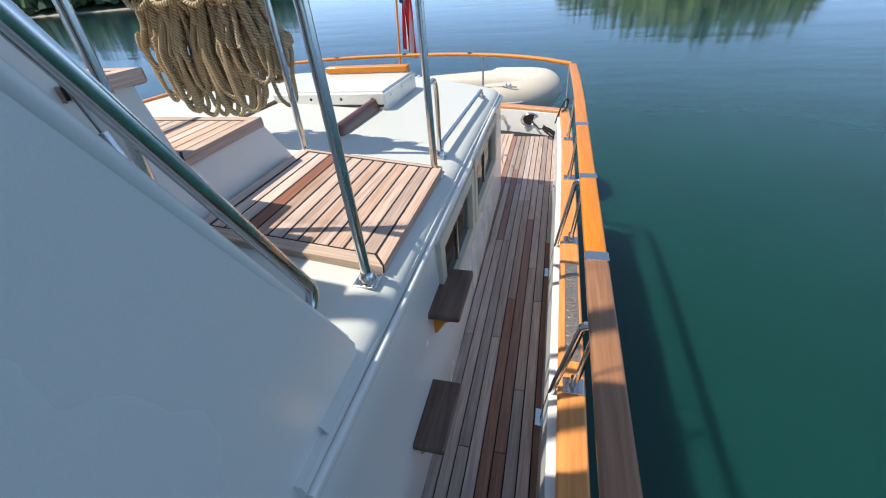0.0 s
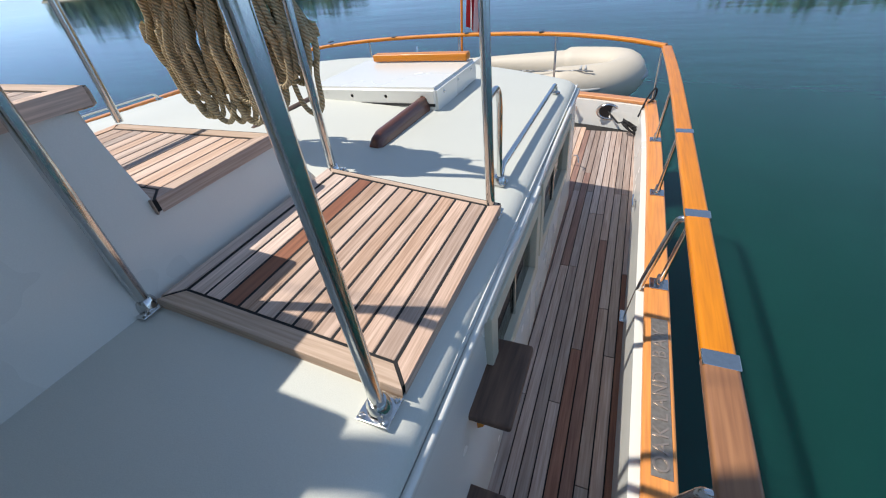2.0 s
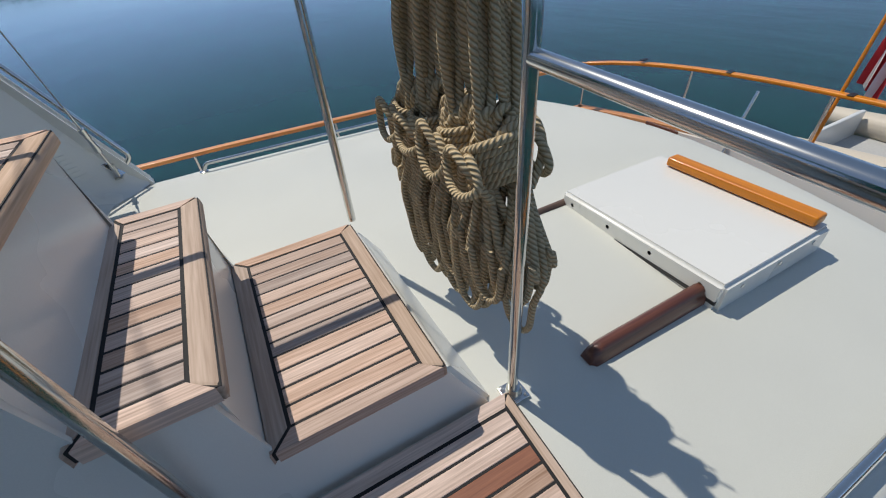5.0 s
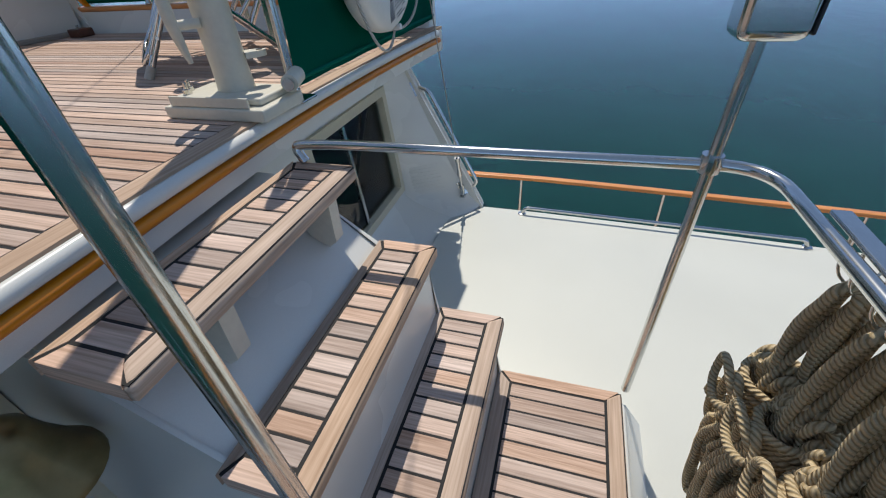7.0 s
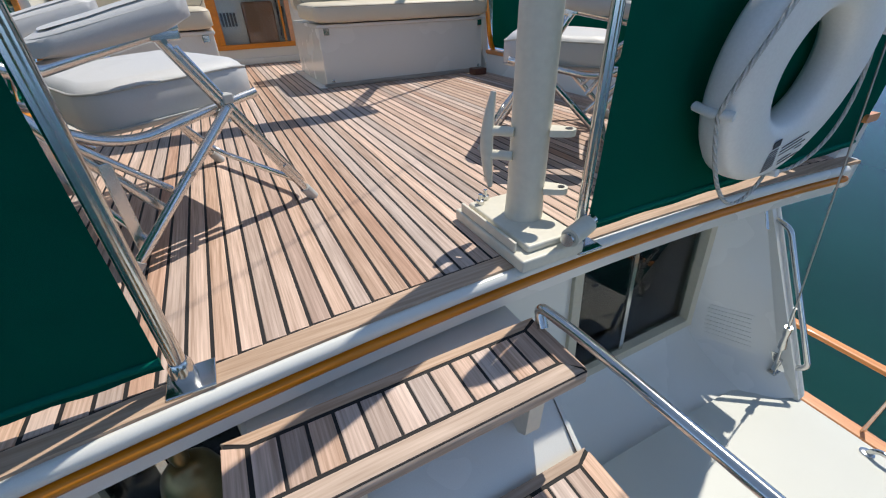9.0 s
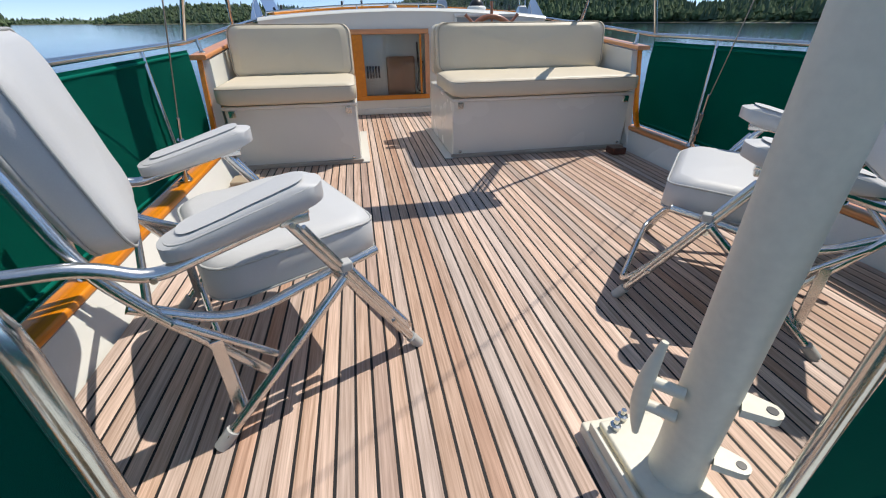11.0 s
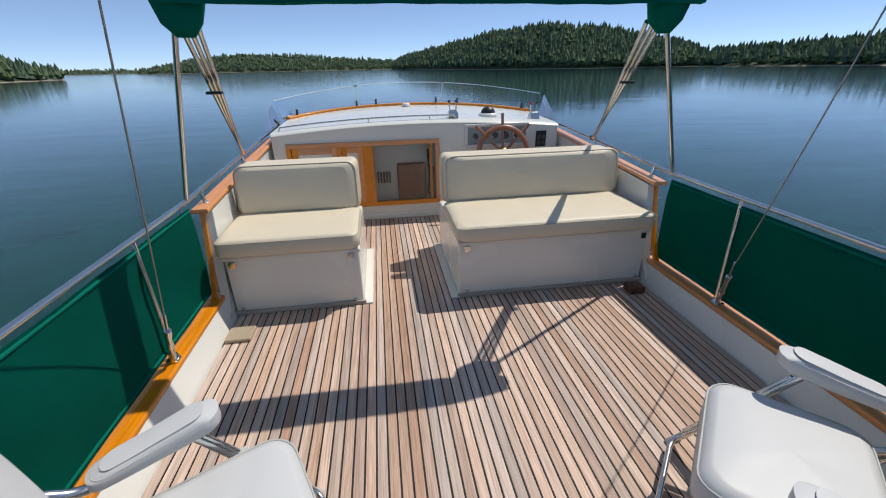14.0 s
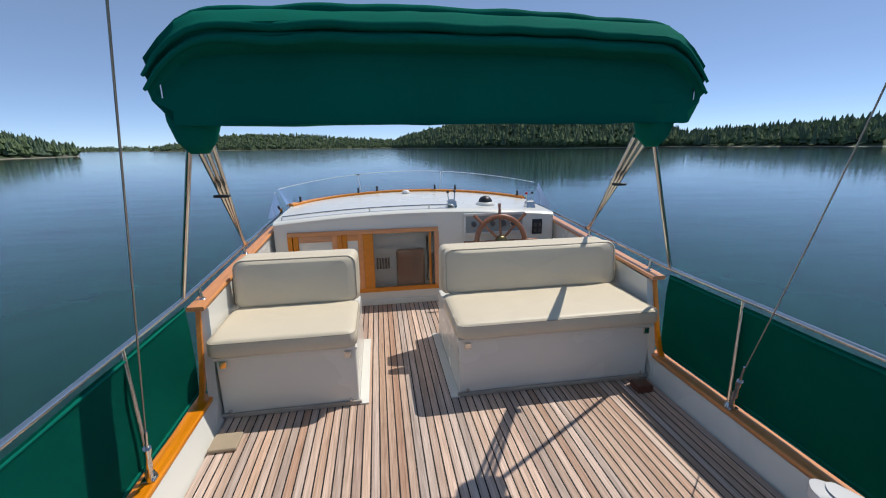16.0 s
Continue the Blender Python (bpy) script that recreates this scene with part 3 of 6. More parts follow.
for n, (y0, y1) in enumerate(WIN):
    w = thing(f"window_{n + 3}", "cabin window with cream frame and slatted blind", "window", kind="structure")
    fr = 0.045
    X = -wall_x((y0 + y1) / 2) - 0.005

    def slab(ya, yb, za, zb, d0, d1, bev=0.004):
        return box((X - d1, ya, za), (X - d0, yb, zb), bev)
    for a, b, c, d in ((y0 - 0.01, y0 + fr, WB - 0.01, WT + 0.01), (y1 - fr, y1 + 0.01, WB - 0.01, WT + 0.01), (y0 + fr, y1 - fr, WB - 0.01, WB + fr), (y0 + fr, y1 - fr, WT - fr, WT + 0.01)):
        part("window_frame", slab(a, b, c, d, -0.03, 0.022), FRAME_CREAM, w)
    part("drip_moulding", slab(y0 - 0.03, y1 + 0.03, WT + 0.012, WT + 0.04, 0.0, 0.014, 0.005), GELCOAT, w)
    part("window_sill", slab(y0 - 0.02, y1 + 0.02, WB - 0.05, WB - 0.012, 0.0, 0.014, 0.005), GELCOAT, w)
    pane = part("pane", slab(y0 + fr, y1 - fr, WB + fr, WT - fr, -0.008, -0.004, 0), PANE, w, smooth=False)
    pane.visible_shadow = False
    part("mullion", slab((y0 + y1) / 2 - 0.008, (y0 + y1) / 2 + 0.008, WB + fr, WT - fr, -0.004, 0.006, 0.002), STEEL, w)
    for k in range(8):
        z = WB + 0.06 + k * 0.034
        bm = box((-0.002, y0 + 0.03, -0.015), (0.002, y1 - 0.03, 0.015))
        bmesh.ops.transform(bm, matrix=pose(X + 0.07, 0, z, 0, 35, 0), verts=bm.verts)
        part("blind_slat", bm, PAINT, w, smooth=False)
    part("sill_board", slab(y0, y1, WB - 0.03, WB - 0.015, -0.25, -0.03), GELCOAT, w)
for s in (-1, 1):
    g = thing("roof_grab_rail", "low stainless grab rail on the cabin roof edge", "grab rail", "roof grab rails")
    ys = (-1.50, -2.62) if s < 0 else (-0.66, -2.3)
    x = s * 1.385
    ends = [roof_z(x, y) for y in ys]
    pts = [(x, ys[0], ends[0]), (x, ys[0] - 0.02, ends[0] + 0.05), (x, ys[1] + 0.02, ends[1] + 0.05), (x, ys[1], ends[1])]
    part("bar", tube(fillet(pts, 0.04), 0.0115, 10), STEEL, g)
    for y, z in zip(ys, ends):
        part("foot", lathe([(0.026, 0), (0.026, 0.006), (0.014, 0.012)], 14, None, (x, y, z)), STEEL, g)
g = thing("slanted_grab_bar", "bent stainless grab bar beside the rail post", "grab rail")
part("bar", tube(fillet([(-1.385, -1.49, roof_z(1.385, -1.49)), (-1.40, -1.455, -0.86), (-1.405, -1.42, -0.80), (-1.41, -1.31, -0.80)], 0.05), 0.009), STEEL, g)
foot_plate(g, (-1.385, -1.49, roof_z(1.385, -1.49)), 0.045)

# ---- sliding hatch on the cabin roof ----
hatch = thing("sliding_hatch", "white sliding cabin hatch with a varnished grip board", "hatch")
def hatch_z(y):
    return -0.983 - 0.012 * (-2.06 - y)


bm = box((-0.925, -2.66, -1.12), (-0.20, -2.06, 0.0), 0.0)
bmesh.ops.bevel(bm, geom=list(bm.edges), offset=0.014, segments=3, affect="EDGES")
for v_ in bm.verts:
    v_.co.z = hatch_z(v_.co.y) + v_.co.z - 0.012 * ((v_.co.x + 0.56) / 0.36) ** 2 if v_.co.z > -0.5 else v_.co.z
part("hatch_lid", bm, GELCOAT, hatch)
part("grip_board", box((-0.90, -2.64, -0.995), (-0.30, -2.575, -0.955), 0.008), VARNISH_X, hatch, "varnished grip board")
# black strip standing in for the shaded gap under the lid front
part("rubbing_strip", box((-0.915, -2.064, -1.078), (-0.21, -2.056, -1.066)), BLACK, hatch)
for k in range(4):
    part("screw", lathe([(0.008, 0), (0.008, 0.003), (0.003, 0.005)], 10), STEEL, hatch).matrix_basis = pose(-0.85 + 0.195 * k, -2.06, -1.035, 90, 0, 0)
for k in range(3):
    part("screw", lathe([(0.008, 0), (0.008, 0.003), (0.003, 0.005)], 10), STEEL, hatch).matrix_basis = pose(-0.925, -2.16 - 0.2 * k, -1.035, 0, -90, 0)
for x, w, low in ((-0.86, 0.052, 0.0), (-0.215, 0.05, 0.004)):
    prof_r = [(-w / 2, -0.13), (-w / 2, -0.045), (-w / 2 + 0.012, -0.03), (-w / 2 + 0.012, -0.02), (-w / 2 + 0.022, -0.008), (w / 2 - 0.012, -0.008), (w / 2, -0.02), (w / 2, -0.13)]
    rows = [[(x + a, y, -1.025 - low + (b_ if b_ > -0.1 else -0.1) - cut * (1 if b_ > -0.1 else 0)) for a, b_ in prof_r] for y, cut in ((-2.30, 0), (-1.63, 0), (-1.595, 0.012), (-1.575, 0.035))]
    part("hatch_runner", loft(rows, close=True, cap=True), MAHOGANY if x < -0.5 else TEAK_DARK, hatch, "dark oiled hardwood runner")

# ---- stairs from the cabin roof to the flybridge ----
SX0, SX1 = -0.80, -0.09
stair = thing("boarding_stairs", "white moulded steps with weathered teak treads up to the flybridge", "stairs", kind="structure")
prof = [(-1.30, -1.12), (-1.175, -0.893), (-0.755, -0.893), (-0.735, -0.644), (-0.545, -0.644), (-0.53, -0.385), (-0.385, -0.385), (-0.12, -0.15), (0.2, -0.15), (0.2, -1.12)]
rows = [[(SX0 + 0.012 - (0.04 if z < -1.0 else 0), y, z) for y, z in prof], [(SX1 - 0.01 + (0.05 if z < -1.0 else 0), y, z) for y, z in prof]]
bm = loft(rows, close=True, cap=True)
bmesh.ops.bevel(bm, geom=list(bm.edges), offset=0.012, segments=3, affect="EDGES")
part("stair_body", bm, GELCOAT, stair)


def tread(name, x0, x1, y0, y1, z, nose=0.055, back=0.04, sides=0.045, pitch=0.05, h=0.03, red=(), label="", parent=None):
    """A teak grate: margin boards round short fore and aft planks on black caulking."""
    t = part(name, box((x0 + 0.004, y0 + 0.004, z - h), (x1 - 0.004, y1 - 0.004, z - 0.0012)), CAULK, parent, label, smooth=False)

    def margin(pts):
        rows = [[(px, py, z - h - 0.004) for px, py in pts], [(px, py, z - 0.003) for px, py in pts], [(px + 0.003 * ((x0 + x1) / 2 - px), py + 0.004 * ((y0 + y1) / 2 - py), z + 0.001) for px, py in pts]]
        bm = loft(rows, close=True, cap=True)
        return bm
    s, n, b, g = sides, nose, back, 0.006
    across = [[(x0, y0), (x1, y0), (x1 - s, y0 + n - g), (x0 + s, y0 + n - g)], [(x0, y1), (x1, y1), (x1 - s, y1 - b + g), (x0 + s, y1 - b + g)]]
    along = [[(x0, y0 + 2 * g), (x0, y1 - 2 * g), (x0 + s - g, y1 - b), (x0 + s - g, y0 + n)], [(x1, y0 + 2 * g), (x1, y1 - 2 * g), (x1 - s + g, y1 - b), (x1 - s + g, y0 + n)]]
    front = [(n - g, 0.001), (0.012, 0.001), (0.005, -0.002), (0.001, -0.008), (0.0, -0.016), (0.0, -0.026), (0.003, -0.034), (0.01, -0.040), (0.022, -0.042), (n - g, -0.042)]
    rows = []
    for e, sgn in ((x0, 1), (x1, -1)):
        for d, q in ((0.0, 0.010), (0.003, 0.003), (0.010, 0.0)):
            rows.append([(e + sgn * (d + (s - 0.01) * max(0, a - q) / n), y0 + max(a, q), z + min(max(b_, -0.042 + q), 0.001 - 0.6 * q)) for a, b_ in front])
    part("nosing", loft(rows[:3] + rows[3:][::-1], close=True, cap=True), TEAK_X, t)
    part("margin_board", margin(across[1]), TEAK_X, t, smooth=False)
    for pts in along:
        part("margin_board", margin(pts), TEAK, t, smooth=False)
    w = x1 - x0 - 2 * s
    count = round(w / pitch)
    for k in range(count):
        plank(t, w / count - 0.0065, y1 - y0 - n - b - 0.006, 0.02, (x0 + s + (k + 0.5) * w / count, (y0 + n + y1 - b) / 2, z), TEAK_RED if k in red else TEAK)
    return t


tread("lower_tread", -0.80, -0.095, -1.165, -0.755, -0.865, 0.055, 0.05, 0.045, 0.05, red=(12,), parent=stair)
tread("middle_tread", -0.805, -0.08, -0.765, -0.54, -0.616, 0.055, 0.035, 0.045, parent=stair)
tread("upper_tread", -0.81, -0.09, -0.56, -0.375, -0.357, 0.05, 0.03, 0.045, parent=stair)
tread("top_tread", -0.815, -0.105, -0.35, -0.155, -0.109, 0.05, 0.03, 0.045, parent=stair)
for x in (-0.62, -0.22):
    bm = loft([[(x - 0.02, y, z) for y, z in ((-0.33, -0.142), (-0.20, -0.142), (-0.25, -0.26), (-0.30, -0.29), (-0.325, -0.27))], [(x + 0.02, y, z) for y, z in ((-0.33, -0.142), (-0.20, -0.142), (-0.25, -0.26), (-0.30, -0.29), (-0.325, -0.27))]], close=True, cap=True)
    part("tread_bracket", bm, PAINT, stair, smooth=False)
land = thing("teak_landing", "teak grate landing with black seams on the cabin roof", "landing", at=(0, 0, 0))
tread("grate", -1.445, -0.835, -1.315, -0.635, -1.082, 0.035, 0.05, 0.04, 0.048, 0.04, red=(8,), parent=land)
land.matrix_basis = Matrix.Translation((-1.14, 0, -1.075)) @ Matrix.Rotation(radians(-6.2), 4, "Y") @ Matrix.Translation((1.14, 0, 1.082))

# ---- side boarding steps on the cabin wall ----
for y0, z in ((-1.075, -1.43), (-0.77, -1.72)):
    st = thing("side_step", "dark weathered teak step on a varnished bracket", "step", "side steps")
    part("step_board", box((-1.60, y0, z - 0.028), (-1.475, y0 + 0.27, z), 0.009, 2), TEAK_DARK, st)
    for yb in (y0 + 0.05, y0 + 0.19):
        rows = [[(-1.48, yb + d, z - 0.028), (-1.585, yb + d, z - 0.028), (-1.575, yb + d, z - 0.06), (-1.53, yb + d, z - 0.085), (-1.505, yb + d, z - 0.13), (-1.48, yb + d, z - 0.15)] for d in (0, 0.03)]
        part("bracket", loft(rows, close=True, cap=True), VARNISH, st, "varnished wooden bracket")

# ---- stainless stair rails ----
SR = 0.0135
rails = thing("stair_railing", "polished stainless tube railing round the steps", "railing")
part("rail_bar", tube(fillet([(-0.11, -0.20, -0.105), (-0.105, -0.17, -0.06), (-0.095, -0.30, -0.055), (-0.075, -1.30, -0.055), (-0.86, -1.315, -0.05), (-0.838, -1.33, -0.32)], 0.11, 8), SR, 12), STEEL, rails)
part("post", tube([(-0.838, -1.33, -0.31), (-0.833, -1.33, roof_z(0.83, -1.33))], SR, 12), STEEL, rails)
part("post", tube([(-0.075, -1.175, -0.865), (-0.085, -1.19, 0.2)], SR, 12), STEEL, rails)
part("post_clamp", lathe([(0.022, -0.02), (0.024, 0), (0.022, 0.02)], 14, None, (-0.08, -1.185, -0.05)), STEEL, rails)
part("rail_bar", tube(fillet([(-0.852, -1.325, -0.215), (-1.40, -1.30, -0.235), (-1.41, -1.30, -0.5)], 0.09), SR, 12), STEEL, rails)
part("post", tube([(-1.41, -1.30, -0.45), (-1.412, -1.297, roof_z(1.41, -1.3))], SR, 12), STEEL, rails)
part("post", tube([(-0.812, -0.622, roof_z(0.84, -0.6)), (-0.850, -0.612, -0.21), (-0.868, -0.600, 0.62)], SR, 12), STEEL, rails)
part("rail_bar", tube(fillet([(-0.849, -0.612, -0.235), (-1.40, -0.595, -0.235), (-1.405, -0.595, -0.5)], 0.09), SR, 12), STEEL, rails)
part("post", tube([(-1.405, -0.595, -0.45), (-1.412, -0.60, roof_z(1.41, -0.6))], SR, 12), STEEL, rails)
for x, y in ((-0.833, -1.335), (-1.412, -1.297), (-0.812, -0.622), (-1.412, -0.60)):
    foot_plate(rails, (x, y, roof_z(x, y)), 0.065)
lamp = thing("post_lamp", "steel cased stern lamp on top of a rail post", "lamp")
part("housing", box((-0.135, -1.25, 0.19), (-0.035, -1.14, 0.32), 0.02, 3), STEEL, lamp)
part("lens", box((-0.125, -1.256, 0.2), (-0.045, -1.249, 0.31), 0.003), BLACK, lamp)

# ---- rope hanks on the rail ----
rnd = random.Random(4)
rack = thing("rope_rack", "bent steel wire hooks hung on the stair rail", "hook rack")
part("rack_bar", box((-0.74, -1.352, -0.045), (-0.27, -1.322, -0.036), 0.002), STEEL, rack)
HX_ = (-0.345, -0.452, -0.558, -0.668)
for x in HX_:
    for d in (-0.03, 0.03):
        part("hook", tube(fillet([(x + d * 0.7, -1.335, -0.04), (x + d * 0.7, -1.345, -0.125), (x + d * 0.4, -1.375, -0.152), (x + d * 0.7, -1.405, -0.125), (x + d * 0.7, -1.41, -0.075)], 0.02, 4), 0.0028, 6), STEEL, rack)
RR = 0.0092


def spline(pts, n=6, closed=False):
    """A smooth curve through points."""
    P, out = [Vector(p) for p in pts], []
    m = len(P)
    for i in range(m if closed else m - 1):
        g = (lambda j: P[j % m]) if closed else (lambda j: P[min(max(j, 0), m - 1)])
        a_, b_, c_, d_ = g(i - 1), g(i), g(i + 1), g(i + 2)
        for k in range(n):
            t = k / n
            out.append(0.5 * ((2 * b_) + (c_ - a_) * t + (2 * a_ - 5 * b_ + 4 * c_ - d_) * t * t + (3 * b_ - a_ - 3 * c_ + d_) * t ** 3))
    return out if closed else out + [P[-1]]


def hank(x, y, top, xlow, low, loops, wraps):
    """Long bights over a hook, seized by a hitch of several turns and hanging in hairpins below it."""
    h = thing("rope_hank", "coiled hank of thick tan manila rope hung on a hook", "rope", "rope hanks")
    zc = top - 0.30 + rnd.uniform(-0.03, 0.03)
    xc = x + 0.45 * (xlow - x)
    u = rnd.uniform
    for k in range(loops):
        d = (k + 0.5) / loops * 2 - 1
        bx, by = xlow + 0.105 * d + u(-0.015, 0.015), y + u(-0.055, 0.055)
        bz = low + abs(u(0, 0.17)) + 0.04 * d * d
        w = u(0.018, 0.045)
        over = top + 0.008 * (k % 3)
        if k % 3 != 0:
            over = zc + u(0.05, 0.11)
        ty = y + (0.012 * (k % 4) - 0.018)
        tx = x + 0.02 * d if k % 3 == 0 else xc + 0.055 * d
        a_, b_ = u(-0.012, 0.012), u(-0.012, 0.012)
        pts = [(tx, ty - 0.012, over), (tx - 0.010, ty - 0.016, over - 0.04), (tx + 0.5 * (xc - tx) - 0.012, ty - 0.018, (over + zc) / 2), (xc + 0.035 * d - 0.012, y - 0.026 + a_, zc),
               (bx + a_ - w, by - 0.012, zc - 0.2), (bx - w * 1.05, by - 0.01 + b_, bz + 0.12), (bx - w * 0.8, by, bz + 0.03), (bx, by + 0.004, bz),
               (bx + w * 0.8, by + 0.012, bz + 0.035), (bx + w * 1.05, by + 0.02, bz + 0.13), (bx + b_ + w, by + 0.02, zc - 0.19), (xc + 0.035 * d + 0.012, y + 0.026 + b_, zc - 0.01),
               (tx + 0.5 * (xc - tx) + 0.012, ty + 0.018, (over + zc) / 2 + 0.02), (tx + 0.010, ty + 0.016, over - 0.04), (tx, ty + 0.012, over)]
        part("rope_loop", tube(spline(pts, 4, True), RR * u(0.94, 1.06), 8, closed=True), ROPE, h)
    tilt, lean_ = u(-0.5, 0.5), u(-0.3, 0.3)
    pts = []
    for j in range(wraps * 12 + 1):
        a_ = 2 * math.pi * j / 12
        r = 0.056 + 0.006 * math.sin(j * 0.9)
        px, pz = r * math.cos(a_), 0.0175 * (j / 12 - wraps / 2)
        pts.append((xc + px, y + 0.062 * math.sin(a_) + lean_ * pz, zc + pz + tilt * px))
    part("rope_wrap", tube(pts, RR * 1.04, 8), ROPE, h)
    for f in (-1, 1):
        e = u(0.8, 1.2)
        knot = [(xc - 0.05, y + f * 0.05, zc - 0.06), (xc - 0.035, y + f * 0.088, zc + 0.01), (xc + 0.01, y + f * 0.098, zc + 0.05 * e), (xc + 0.05, y + f * 0.09, zc + 0.02), (xc + 0.03, y + f * 0.098, zc - 0.035),
                (xc - 0.025, y + f * 0.102, zc - 0.045 * e), (xc - 0.06, y + f * 0.085, zc - 0.01), (xc - 0.02, y + f * 0.08, zc + 0.035), (xc + 0.03, y + f * 0.07, zc - 0.02), (xc + 0.045, y + f * 0.06, zc - 0.12)]
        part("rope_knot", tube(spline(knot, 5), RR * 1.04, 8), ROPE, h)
    return h


hank(HX_[0], -1.375, -0.135, -0.285, -0.88, 15, 4)
hank(HX_[1], -1.375, -0.135, -0.42, -0.92, 15, 5)
hank(HX_[2], -1.375, -0.135, -0.575, -0.96, 15, 5)
hank(HX_[3], -1.375, -0.135, -0.725, -0.90, 15, 6)

# ---- flybridge floor edge and coaming ----
def edge_y(x):
    return -0.015 - 0.085 * (x / 1.3) ** 2 + 0.02 * x


EX = [-1.44 + 2.88 * k / 32 for k in range(33)]
fly = thing("flybridge_moulding", "white flybridge deck moulding with a rounded aft lip", "deck", kind="structure")
lip = [(0.0, -0.012), (-0.05, -0.01), (-0.058, -0.006), (-0.066, -0.008), (-0.073, -0.015), (-0.0755, -0.024), (-0.074, -0.035), (-0.068, -0.040), (-0.058, -0.042), (-0.055, -0.12), (0.0, -0.13)]
EL = [-1.44 + 2.80 * k / 32 for k in range(33)]
part("aft_lip", loft([[(x, edge_y(x) + a, b) for a, b in lip] for x in EL], close=True, cap=True), GELCOAT, fly)
trimp = [(-0.05, -0.044), (-0.074, -0.0445), (-0.080, -0.049), (-0.081, -0.058), (-0.077, -0.066), (-0.067, -0.069), (-0.05, -0.069)]
part("wooden_trim", loft([[(x, edge_y(x) + a, b) for a, b in trimp] for x in EL], close=True, cap=True), VARNISH_X, fly, "varnished wooden trim strip under the lip")
part("deck_slab", loft([[(x, edge_y(x) - 0.02, z) for x in EX] + [(1.44, 4.5, z), (-1.44, 4.5, z)] for z in (-0.13, -0.02)], close=True, cap=True), GELCOAT, fly)
for s in (-1, 1):
    part("side_skirt", box((s * 1.44 - 0.03 + s * 0.07, -0.12, -0.14), (s * 1.44 + 0.03 + s * 0.07, 5.2, -0.02), 0.015), GELCOAT, fly)
bm = loft([[(x, edge_y(x) - 0.003, z) for x in EX if abs(x) < 1.42] + [(1.42, 4.42, z), (-1.42, 4.42, z)] for z in (-0.02, -0.002)], close=True, cap=True)
fly_floor = solo("floor_flybridge", bm, CAULK, "weathered teak planked flybridge floor with black caulked seams", "floor", "structure", smooth=False)
part("margin_board", loft([[(x, edge_y(x) - 0.056, -0.012), (x, edge_y(x) - 0.056, 0.0), (x, edge_y(x) - 0.004, 0.001), (x, edge_y(x) - 0.004, -0.012)] for x in EX], close=True, cap=True), TEAK_X, fly_floor, smooth=False)

coam = thing("coaming", "white flybridge coaming with varnished wooden capping", "coaming", kind="structure")
for s in (-1, 1):
    sec = [(1.40, -0.02), (1.455, 0.125), (1.545, 0.125), (1.55, -0.05)]
    part("low_side", loft([[(s * x, y, z) for x, z in sec] for y in (-0.08, 1.2, 2.55)], close=True, cap=True), GELCOAT, coam, smooth=False)
    hi = [(2.40, -0.02), (2.52, 0.15), (2.66, 0.67), (4.5, 0.80), (4.5, -0.02)]
    rows = [[(s * (x0 + 0.06 * z), y, z) for y, z in hi] for x0 in (1.415, 1.47)]
    part("high_side", loft(rows, close=True, cap=True), GELCOAT, coam, smooth=False)
    part("low_capping", sweep([(s * 1.50, y, 0.125) for y in (-0.1, 0.6, 1.3, 2.0, 2.56)], rounded(0.095, 0.03, 0.01)), VARNISH, coam)
    rows = [[(s * (1.498 - 0.012 * q), y - 0.02, z), (s * (1.524 - 0.012 * q), y - 0.02, z), (s * (1.524 - 0.012 * q), y + 0.014, z), (s * (1.498 - 0.012 * q), y + 0.014, z)] for y, z, q in ((2.47, 0.14, 0.6), (2.515, 0.20, 0.9), (2.56, 0.32, 0.8), (2.60, 0.45, 0.4), (2.635, 0.56, 0.1), (2.665, 0.68, 0))]
    part("step_capping", loft(rows, close=True, cap=True), VARNISH, coam)
    part("high_capping", loft([[(s * (1.505 + a - 0.02 * k), 2.60 + 1.9 * k, 0.675 + 0.13 * k + b) for a, b in rounded(0.10, 0.028, 0.01)] for k in (0, 0.33, 0.66, 1.0)], close=True, cap=True), VARNISH, coam)

# ---- forward console ----
CY0 = 4.22
cons = thing("helm_console", "white arched helm console with wooden locker doors", "console", kind="structure")
AX = [-1.42 + 2.84 * k / 24 for k in range(25)]


def arch(x):
    return 0.985 - 0.075 * (x / 1.42) ** 2


def nose_y(x):
    return 4.95 + 0.75 * math.sqrt(max(0, 1 - (x / 1.47) ** 2))


DX0, DX1, DZ0, DZ1 = -1.28, 0.16, 0.19, 0.76
pieces = [(-1.42, DX0, 0, None), (DX0, DX1, 0, DZ0), (DX0, DX1, DZ1, None), (DX1, 1.42, 0, None)]
for x0, x1, z0, z1 in pieces:
    xs = [x0 + (x1 - x0) * k / 8 for k in range(9)]
    rows = [[(x, CY0, z0), (x, CY0 + 0.03, z0), (x, CY0 + 0.03, z1 or arch(x) - 0.02), (x, CY0, z1 or arch(x) - 0.02)] for x in xs]
    part("front_panel", loft(rows, close=True, cap=True), GELCOAT, cons, smooth=False)
top_rows = []
for k, f in enumerate((0, 0.015, 0.06, 0.5, 1.0)):
    top_rows.append([(x, CY0 - 0.012 + (nose_y(x) - CY0) * f, arch(x) - (0.03 if k == 0 else 0.008 if k == 1 else 0) + 0.03 * f) for x in AX])
part("console_top", loft(top_rows), GELCOAT, cons)
bm = sweep([(x, nose_y(x) - 0.01, arch(x) + 0.012) for x in AX], rounded(0.07, 0.045, 0.012))
part("nose_capping", bm, VARNISH_X, cons)
